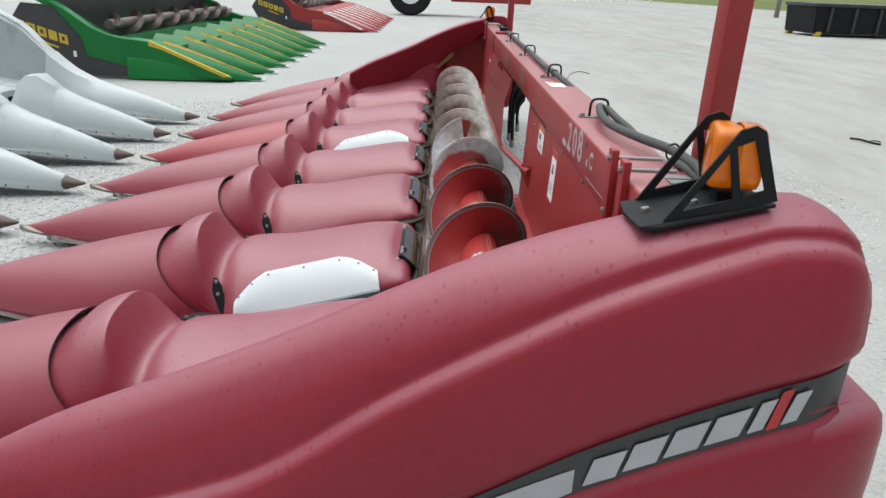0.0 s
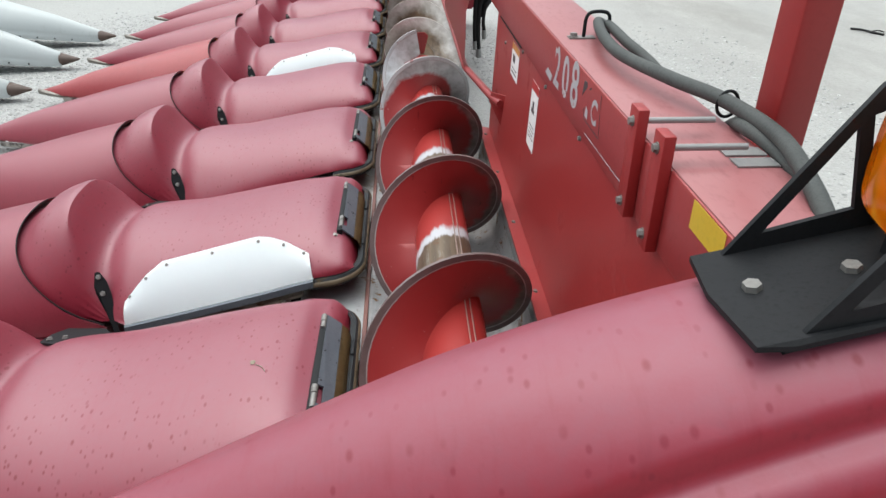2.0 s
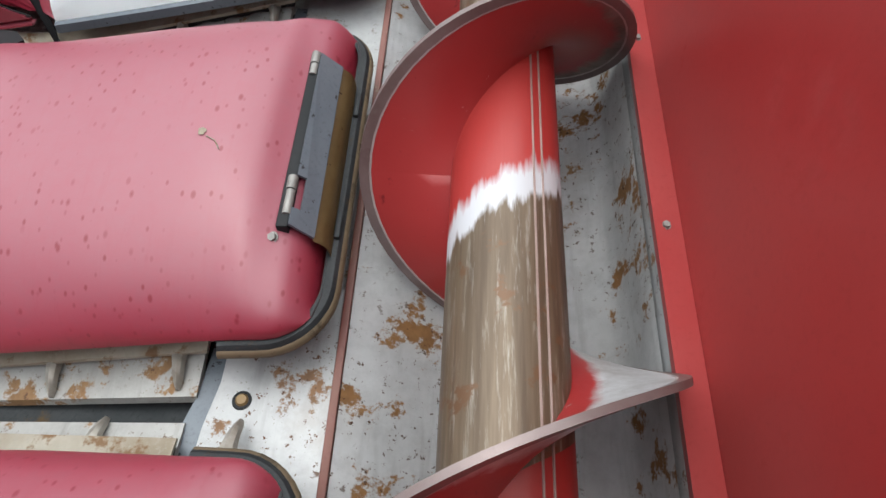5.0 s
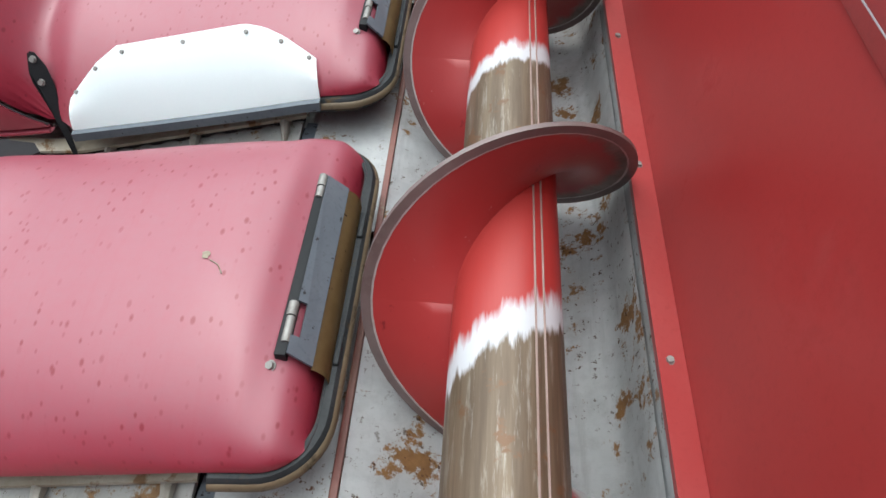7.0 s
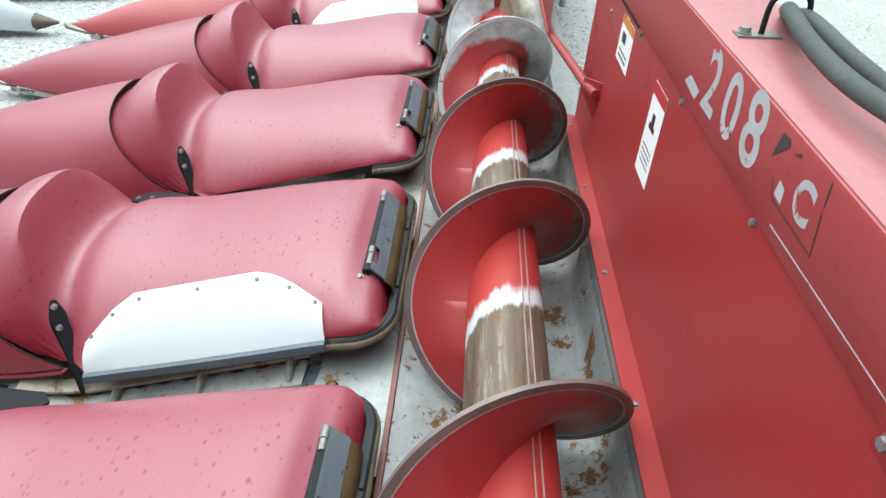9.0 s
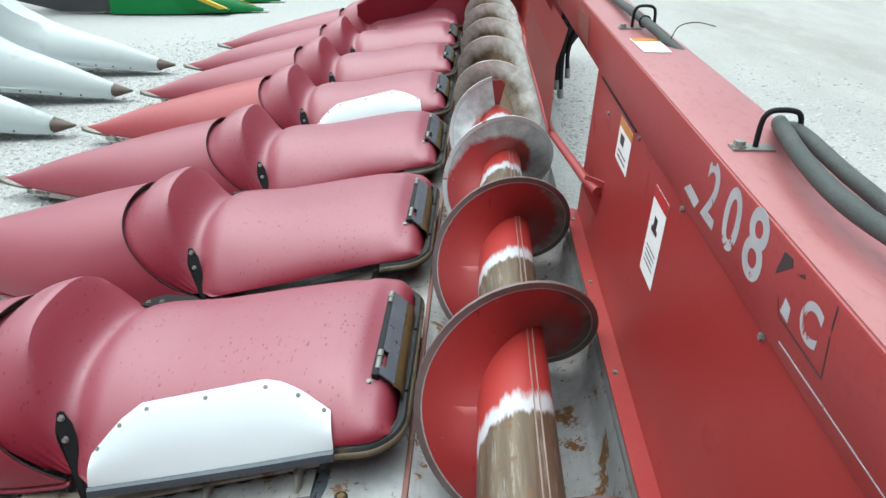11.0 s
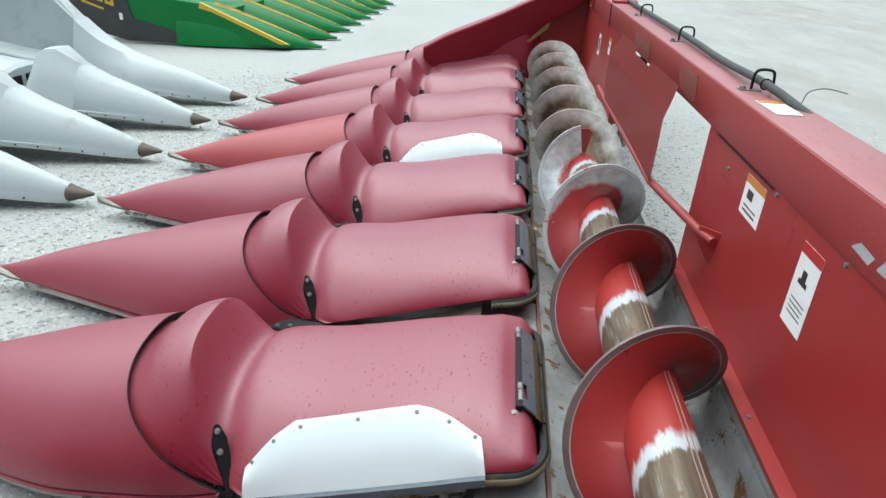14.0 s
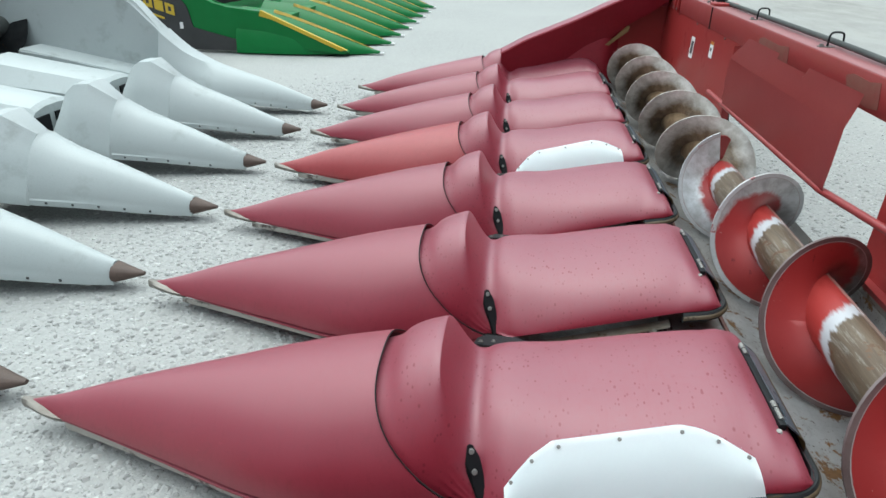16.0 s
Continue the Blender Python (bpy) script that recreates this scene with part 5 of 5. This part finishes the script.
beam_mark("stencil_bar", ((1.232, 0.893), (1.165, 0.886), (1.150, 0.905), (1.205, 0.911)), M_STENCIL)
beam_mark("stencil_bar", ((0.828, 0.914), (0.806, 0.912), (0.808, 0.930), (0.824, 0.934)), M_STENCIL)
beam_mark("stencil_mark", ((0.862, 0.944), (0.827, 0.972), (0.832, 0.980), (0.853, 0.978)), M_CHAR)
beam_mark("stencil_mark", ((0.815, 0.970), (0.796, 0.975), (0.800, 0.979)), M_CHAR)
for a, b in (((0.840, 0.925), (0.828, 0.906)), ((0.828, 0.906), (0.716, 0.905)), ((0.716, 0.905), (0.724, 0.950)), ((0.725, 0.958), (0.727, 0.984))):
    beam_mark("stencil_mark", (a, b, (b[0] + 0.0025, b[1] + 0.002), (a[0] + 0.0025, a[1] + 0.002)), M_CHAR)
beam_mark("scratch", ((0.812, 0.881), (0.52, 0.888), (0.52, 0.8895), (0.812, 0.8835)), M_STENCIL)
for y, z in ((1.60, 0.852), (1.235, 0.852), (0.862, 0.853), (1.95, 0.80), (4.3, 0.85), (5.0, 0.85), (5.6, 0.85)):
    bolt(head, (panel_x(z), y, z), BOLT_FRONT, 0.6)
part("panel_seam", boxed(0.4075, 0.4105, 1.62, 2.1, 0.8575, 0.8615), M_BLACK, head)

# dark drive parts seen through the feed opening
couplers = part("coupler_rack", plate([(0.60, 4.80, 0.42), (0.64, 4.80, 0.33), (0.72, 4.80, 0.45), (0.71, 4.80, 0.66), (0.60, 4.80, 0.64)], 0.05, (0, 1, 0)), M_BLACK, head, "black coupler rack with hanging hose ends")
for x, top, low, r in ((0.590, 0.50, 0.16, 0.016), (0.618, 0.44, 0.10, 0.018), (0.655, 0.40, 0.24, 0.014)):
    hose = part("hose_end", tube(smooth_line([(x + 0.05, 4.79, top + 0.08), (x + 0.01, 4.77, top), (x, 4.77, 0.5 * (top + low)), (x + 0.008, 4.775, low)], 4), r, 10), M_RUBBER, couplers)
    part("coupler", tube([(x + 0.008, 4.775, low + 0.005), (x + 0.012, 4.775, low - 0.06)], r + 0.004, 10), M_ZINC, hose, "bare steel quick coupler")
part("bearing_bar", plate([(-0.078, 5.905, 0.560), (-0.052, 5.905, 0.555), (0.092, 5.905, 0.672), (0.10, 5.905, 0.708), (0.085, 5.905, 0.716)], 0.012, (0, 1, 0)), M_BRASS, head)


# ---- pale grey corn head facing it ----
grey = root("grey_corn_head", "pale grey plastic-snouted corn head parked facing", "corn head")
def g_half(X):
    return 0.045 + 0.185 * min(1.0, (X - 0.1) / 0.80)


g_foot = curve([(0.1, 0.0), (0.2, 0.006), (0.6, 0.056), (1.0, 0.096), (1.32, 0.115)])


def grey_snout(ridge_points, stations, swell=1.04):
    ridge = curve(ridge_points)
    foot = g_foot
    flat = curve([(0.1, 0.006), (0.45, 0.022), (0.84, 0.04), (1.02, 0.085), (1.3, 0.095)])
    rings = []
    for X in stations:
        w, r, z, lo = g_half(X), flat(X), ridge(X), foot(X)
        if X > 0.855:
            w *= swell
        half = []
        for k in range(10):
            a = 0.5 * math.pi * k / 9
            if X < 0.857:
                half.append((r * min(1.0, k / 2) + (w * 0.97 - r) * math.sin(a) ** 1.32, lo + 0.035 + (z - lo - 0.035) * math.cos(a) ** 1.12))
            else:
                knots = [(0.0, z), (r, z - 0.004), (0.70 * w, lo + 0.62 * (z - lo)), (0.97 * w, lo + 0.10 * (z - lo) + 0.02)]
                q = min(2.9999, k / 3)
                p0, p1 = knots[int(q)], knots[int(q) + 1]
                half.append((p0[0] + (p1[0] - p0[0]) * (q - int(q)), p0[1] + (p1[1] - p0[1]) * (q - int(q))))
        rings.append([(-X, -w, lo), (-X, -w, lo + 0.028)] + [(-X, -y, q) for y, q in half[::-1]] + [(-X, y, q) for y, q in half[1:]] + [(-X, w, lo + 0.028), (-X, w, lo)])
    return loft(rings, True, True)


HUMP = [(0.10, 0.092), (0.45, 0.232), (0.85, 0.392), (0.86, 0.405), (0.96, 0.482), (1.01, 0.506), (1.08, 0.500), (1.13, 0.47), (1.18, 0.40), (1.23, 0.30)]
PLAIN = [(0.10, 0.088), (0.45, 0.215), (0.93, 0.360), (1.13, 0.455), (1.30, 0.60)]
gp = {}
for i in range(-1, 5):
    y, x = 2.385 + 0.757 * i, -2.325 - 0.007 * i
    if not gp:
        sn = gp["s"] = part("snout", grey_snout(HUMP, (0.10, 0.2, 0.32, 0.45, 0.6, 0.72, 0.84, 0.855, 0.86, 1.0, 1.09, 1.15, 1.23)), M_GREY, grey, smooth=28)
        sn.location = (x, y, 0.035)
        bm = bmesh.new()
        bmesh.ops.create_cone(bm, cap_ends=True, segments=14, radius1=0.056, radius2=0.010, depth=0.125, matrix=Matrix.Translation((-0.042, 0, 0.042)) @ Matrix.Rotation(radians(90), 4, "Y") @ Matrix.Diagonal((0.8, 1, 1, 1)))
        gp["t"] = part("rubber_tip", bm, M_TIPB, sn, "worn brown rubber tip")
        for k in range(5):
            q = 0.30 + 0.12 * k
            gp["r%d" % k] = part("rivet", boxed(-q - 0.006, -q + 0.006, -g_half(q) - 0.003, -g_half(q) + 0.002, g_foot(q) + 0.010, g_foot(q) + 0.022, 0.002), M_HOSE, sn)
        rings = []
        for X, z in ((1.32, 0.35), (1.35, 0.375), (1.90, 0.455), (2.17, 0.50), (2.26, 0.46)):
            rings.append([(-X, q * 0.27, 0.10 + (z - 0.10) * h) for q, h in ((-1, 0), (-0.97, 0.62), (-0.62, 0.93), (-0.25, 1.0), (0.25, 1.0), (0.62, 0.93), (0.97, 0.62), (1, 0))])
        gp["c"] = part("row_cover", loft(rings, True, True), M_GREY, sn, smooth=15)
        gp["v"] = part("vent", boxed(-1.319, -1.308, 0.0, 0.12, 0.15, 0.30), M_BLACK, sn)
        gp["w"] = part("vent", boxed(-1.319, -1.308, -0.20, -0.06, 0.15, 0.30), M_BLACK, sn)
    elif i == 4:
        sn = part("snout", grey_snout(PLAIN, (0.10, 0.2, 0.32, 0.45, 0.6, 0.75, 0.85, 0.93, 0.97, 1.05, 1.13, 1.22, 1.30), 1.0), M_GREY, grey, smooth=32)
        sn.location = (x, y, 0.035)
        for k in gp:
            if k not in "scvw":
                again(gp[k], sn)
    else:
        sn = again(gp["s"], grey, (x, y, 0.035))
        for k in gp:
            if k != "s":
                again(gp[k], sn)
# its tall end shield, floor, auger and back
pts = [(1.05, 0.05), (1.05, 0.40), (1.13, 0.455), (1.30, 0.62), (1.5, 0.86), (1.9, 1.08), (2.6, 1.22), (3.0, 1.22), (3.0, 0.05)]
bm = plate([(-2.352 - p, 5.34, q) for p, q in pts], 0.16, (0, 1, 0))
bmesh.ops.bevel(bm, geom=bm.edges[:], offset=0.03, segments=3, affect="EDGES")
part("end_shield", bm, M_GREY, grey, "tall pale grey end shield", smooth=50)
pts = [(1.38, 0.10), (1.38, 0.33), (2.0, 0.44), (2.35, 0.50), (2.35, 0.10)]
bm = plate([(-2.36 - p, 5.06, q) for p, q in pts], 0.30, (0, 1, 0))
bmesh.ops.bevel(bm, geom=bm.edges[:], offset=0.015, segments=2, affect="EDGES")
part("shield_ledge", bm, M_GREY, grey)
# black block added to give the dark shaded gaps between the row covers
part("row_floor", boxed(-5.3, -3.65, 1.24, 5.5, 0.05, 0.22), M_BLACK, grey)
part("back_wall", boxed(-5.4, -5.3, 1.24, 5.6, 0.05, 1.05), M_GREY, grey)
part("auger", tube([(-5.02, 1.28, 0.62), (-5.02, 5.5, 0.62)], 0.09, 20), M_HOSE, grey, "dark steel auger tube")
rings = []
for i in range(231):
    a = i * 0.2
    y = 1.28 + 4.22 * i / 230
    rings.append([(-5.02 + r * math.cos(a), y, 0.62 + r * math.sin(a)) for r in (0.08, 0.26)])
bm = loft(rings)
bmesh.ops.solidify(bm, geom=bm.faces[:], thickness=0.006)
part("flighting", bm, M_TRIM, grey, "dark worn flighting")


# ---- further corn heads beyond ----
def far_head(name, label, body, stripe, x0, y0, rows):
    h = root(name, label, "corn head", group="corn heads parked beyond")
    zt = curve([(0.05, 0.05), (0.4, 0.18), (0.9, 0.36), (1.35, 0.49), (1.7, 0.52)])
    wt = curve([(0.05, 0.02), (0.4, 0.14), (0.9, 0.26), (1.35, 0.30), (1.7, 0.31)])
    first = None
    for k in range(rows + 1):
        y = y0 + 0.762 * k
        if not first:
            rings = []
            for X in (0.02, 0.1, 0.25, 0.4, 0.65, 0.9, 1.1, 1.35, 1.7):
                w, z = wt(X), zt(X)
                rings.append([(-X, w * c, 0.02 + (z - 0.02) * q) for c, q in ((-1, 0), (-0.92, 0.45), (-0.45, 0.85), (0, 1), (0.45, 0.85), (0.92, 0.45), (1, 0))])
            first = part("snout", loft(rings, True, True), body, h, smooth=35)
            first.location = (x0, y, 0)
            st = loft([[(-X, 0.09 * wt(X) * s - 0.05 * wt(X), zt(X) + 0.007 - 0.05 * (zt(X) - 0.02) * max(0, -s)) for s in (-1.2, 0.0, 1.0)] for X in (0.10, 0.25, 0.4, 0.65, 0.9, 1.1, 1.3)])
            bmesh.ops.solidify(st, geom=st.faces[:], thickness=0.004)
            stripe_ob = part("stripe", st, stripe, first)
            tip = part("tip_skid", boxed(-0.10, 0.03, -0.02, 0.02, 0.005, 0.035, 0.008), M_WHITE, first)
        else:
            o = again(first, h, (x0, y, 0))
            again(stripe_ob, o)
            again(tip, o)
    L = 0.762 * rows
    part("row_floor", boxed(x0 - 2.5, x0 - 1.2, y0, y0 + L, 0.08, 0.40), body, h)
    part("back_wall", boxed(x0 - 2.75, x0 - 2.65, y0, y0 + L, 0.10, 1.30), M_CHAR, h)
    part("top_bar", boxed(x0 - 2.72, x0 - 2.6, y0, y0 + L, 1.25, 1.38, 0.01), body, h)
    au = part("auger", tube([(x0 - 2.05, y0 + 0.1, 0.66), (x0 - 2.05, y0 + L - 0.1, 0.66)], 0.065, 16), M_EDGE, h, "worn steel auger")
    rings = []
    n = 60 * rows // 4
    for i in range(n + 1):
        a = i * 0.42
        yy = y0 + 0.1 + (L - 0.2) * i / n
        rings.append([(x0 - 2.05 + r * math.cos(a), yy, 0.66 + r * math.sin(a)) for r in (0.06, 0.16)])
    bm = loft(rings)
    bmesh.ops.solidify(bm, geom=bm.faces[:], thickness=0.008)
    part("flighting", bm, M_EDGE, au)
    e = x0 - 0.35
    for y, s in ((y0 - 0.25, 1), (y0 + L + 0.10, -1)):
        pts = [(0.0, 0.055), (0.35, 0.20), (1.05, 0.49), (1.45, 0.53), (1.62, 0.56), (1.8, 0.64), (2.1, 0.86), (2.4, 1.02), (2.75, 1.18), (3.0, 1.2), (2.5, 0.98), (2.2, 0.86), (1.93, 0.50), (1.90, 0.26), (1.15, 0.12), (0.6, 0.075), (0.05, 0.03)]
        bm = plate([(e - p, y, q) for p, q in pts], 0.16, (0, 1, 0))
        bmesh.ops.bevel(bm, geom=bm.edges[:], offset=0.012, segments=2, affect="EDGES")
        part("end_shield", bm, body, h, smooth=50)
        pts = [(0.02, 0.070), (1.04, 0.492), (1.06, 0.43), (0.9, 0.39), (0.1, 0.06)]
        part("broad_stripe", plate([(e - p, y - 0.006 * s + (0.16 if s < 0 else 0.0), q + 0.012) for p, q in pts], 0.05, (0, s, 0)), stripe, h, "broad stripe along the shield's edge")
        pts = [(1.16, 0.03), (1.20, 0.127), (1.88, 0.29), (1.93, 0.52), (2.24, 0.90), (2.62, 0.92), (2.70, 0.82), (2.90, 0.55), (2.7, 0.20), (1.96, 0.035)]
        pn = part("side_panel", plate([(e - p, y + (-0.012 if s > 0 else 0.09), q) for p, q in pts], 0.05, (0, 1, 0)), M_CHAR, h, "charcoal side panel with yellow brand blocks")
        if s < 0:
            continue
        yf = y - 0.020
        for k in range(5):
            xa, za = e - 2.72 + 0.132 * k, 0.605 - 0.040 * k
            w = 0.105
            part("letter_bar", plate([(xa, yf, za), (xa + w, yf, za - 0.03), (xa + w, yf, za + 0.09), (xa, yf, za + 0.12)], 0.006, (0, 1, 0)), M_YELLOW, pn)
            if k in (0, 1, 2, 4):
                part("letter_bar", plate([(xa + 0.035, yf - 0.002, za + 0.028), (xa + 0.07, yf - 0.002, za + 0.018), (xa + 0.07, yf - 0.002, za + 0.068), (xa + 0.035, yf - 0.002, za + 0.078)], 0.003, (0, 1, 0)), M_CHAR, pn)
        part("letter_bar", plate([(e - 2.48, yf, 0.455), (e - 2.22, yf, 0.37), (e - 2.22, yf, 0.395), (e - 2.48, yf, 0.48)], 0.006, (0, 1, 0)), M_YELLOW, pn)
        part("marker", boxed(e - 2.04, e - 2.0, yf, yf + 0.006, 0.27, 0.345), M_WHITE, pn)
    return h


far_head("green_corn_head", "green corn head with yellow stripes and charcoal side panel", M_GREEN, M_YELLOW, -2.44, 8.30, 7)
far_head("red_corn_head", "red corn head with white stripes and charcoal side panel", M_RED, M_WHITE, -1.7, 17.6, 8)

# ---- distance ----
def bin_box(x, y, w, d, h, turn, label):
    t = root("black_container", label, "container", (x, y, 0), "black containers at the edge of the yard")
    t.rotation_euler.z = turn
    bm = plate([(0, 0, 0.10), (w, 0, 0.10), (w + 0.10, 0, h), (-0.10, 0, h)], d, (0, 1, 0))
    bmesh.ops.bevel(bm, geom=bm.edges[:], offset=0.03, segments=2, affect="EDGES")
    part("body", bm, M_BLACK, t)
    part("rim", boxed(-0.15, w + 0.15, -0.05, d + 0.05, h - 0.02, h + 0.10, 0.03), M_CHAR, t)
    for i in range(5):
        xx = w * (i + 0.5) / 5
        part("rib", boxed(xx - 0.05, xx + 0.05, -0.07, 0.02, 0.14, h - 0.04, 0.015), M_CHAR, t)
    for xx in (0.06, w - 0.26):
        for yy in (-0.03, d - 0.17):
            part("foot", boxed(xx, xx + 0.20, yy, yy + 0.20, 0.0, 0.16, 0.02), M_YELLOW, t, "yellow painted foot")


bin_box(12.9, 23.4, 4.6, 1.8, 1.0, math.atan2(0.5, 4.6), "low black steel container on yellow feet")
bin_box(20.6, 30.6, 2.0, 1.8, 1.5, radians(-60), "black steel container on yellow feet")
fence = root("rail_fence", "low white rail fence on the verge", "fence", (14.5, 62, 0))
for i in range(8):
    part("post", boxed(i * 1.1 - 4, i * 1.1 - 3.88, -0.06, 0.06, 0, 1.0), M_WHITE, fence)
for z in (0.35, 0.65, 0.92):
    part("rail", boxed(-4.1, 4.0, -0.04, 0.04, z, z + 0.12), M_WHITE, fence)
pole = root("utility_pole", "grey wooden utility pole on the verge", "pole", (19.5, 40.5, 0))
part("shaft", tube([(0, 0, 0), (0, 0, 7.0)], 0.14, 10), M_SHOE, pole)
for i in range(2):
    b = root("bollard", "yellow steel bollard on the verge", "bollard", (18.1 + 0.7 * i, 42.5, 0), "bollards on the verge")
    part("shaft", tube([(0, 0, 0), (0, 0, 1.1)], 0.09, 10), M_YELLOW, b)
tractor = root("tractor", "red tractor with a large rear tyre behind the heads", "tractor", (-1.3, 27.0, 0))
bm = bmesh.new()
bmesh.ops.create_cone(bm, cap_ends=True, segments=36, radius1=0.85, radius2=0.85, depth=0.5, matrix=Matrix.Translation((0, 0, 0.85)) @ Matrix.Rotation(radians(90), 4, "X"))
bmesh.ops.bevel(bm, geom=[e for e in bm.edges if len(e.link_faces) == 2 and e.calc_face_angle() > 1], offset=0.08, segments=3, affect="EDGES")
ty = part("tyre", bm, M_RUBBER, tractor)
bm = bmesh.new()
bmesh.ops.create_cone(bm, cap_ends=True, segments=28, radius1=0.48, radius2=0.42, depth=0.54, matrix=Matrix.Translation((0, 0, 0.85)) @ Matrix.Rotation(radians(90), 4, "X"))
part("rim", bm, M_WHITE, ty)
part("body", boxed(-0.6, 2.2, 0.3, 1.5, 0.7, 1.9, 0.1), M_RED, tractor)
part("drawbar", boxed(1.6, 4.8, 0.5, 0.8, 0.55, 0.8, 0.04), M_RED, tractor)

# a fallen twig on the yard
twig = root("twig", "dark bare twig lying on the gravel", "twig", (4.28, 5.87, 0))
part("stem", tube(smooth_line([(0, 0, 0.012), (0.05, -0.09, 0.020), (0.10, -0.17, 0.014), (0.16, -0.26, 0.012)], 4), 0.011, 7), M_RUBBER, twig)
part("side_shoot", tube(smooth_line([(0.09, -0.155, 0.014), (0.15, -0.17, 0.03), (0.20, -0.20, 0.02)], 3), 0.006, 6), M_RUBBER, twig)

# ---- loose stones on the yard ----
rng = random.Random(7)
verts, faces = [], []
for i in range(46000):
    if i < 36000:
        x, y = -2.1 + 1.45 * (rng.random() + rng.random() - 1), 0.3 + 6.2 * rng.random() ** 1.35 + rng.gauss(0, 0.3)
    else:
        x, y = 0.6 + 2.4 * rng.random() ** 1.7, 3.8 + 2.6 * (rng.random() + rng.random() - 1)
    r = 0.0035 + 0.0155 * rng.random() ** 3.2
    a = rng.uniform(0, 6.28)
    b = len(verts)
    for k in range(5):
        q = a + k * 1.2566 + rng.uniform(-0.3, 0.3)
        verts.append((x + r * math.cos(q), y + r * rng.uniform(0.7, 1.0) * math.sin(q), -0.001))
    for k in range(3):
        q = a + k * 2.094 + rng.uniform(-0.4, 0.4)
        verts.append((x + 0.55 * r * math.cos(q), y + 0.5 * r * math.sin(q), r * rng.uniform(0.22, 0.50)))
    faces += [(b, b + 1, b + 5), (b + 1, b + 2, b + 6, b + 5), (b + 2, b + 3, b + 6), (b + 3, b + 4, b + 7, b + 6), (b + 4, b, b + 5, b + 7), (b + 5, b + 6, b + 7)]
me = bpy.data.meshes.new("loose_stones")
me.from_pydata(verts, [], faces)


def stone_material():
    m, n, l, b = tree("limestone_chips")
    g = n.new("ShaderNodeNewGeometry")
    l.new(mix(n, l, g.outputs["Random Per Island"], (0.26, 0.262, 0.254), (0.47, 0.475, 0.462)), b.inputs["Base Color"])
    b.inputs["Roughness"].default_value = 0.9
    return m


me.materials.append(stone_material())
tagged(new("loose_stones", me), "loose pale limestone chips on the yard", "gravel", kind="stuff")
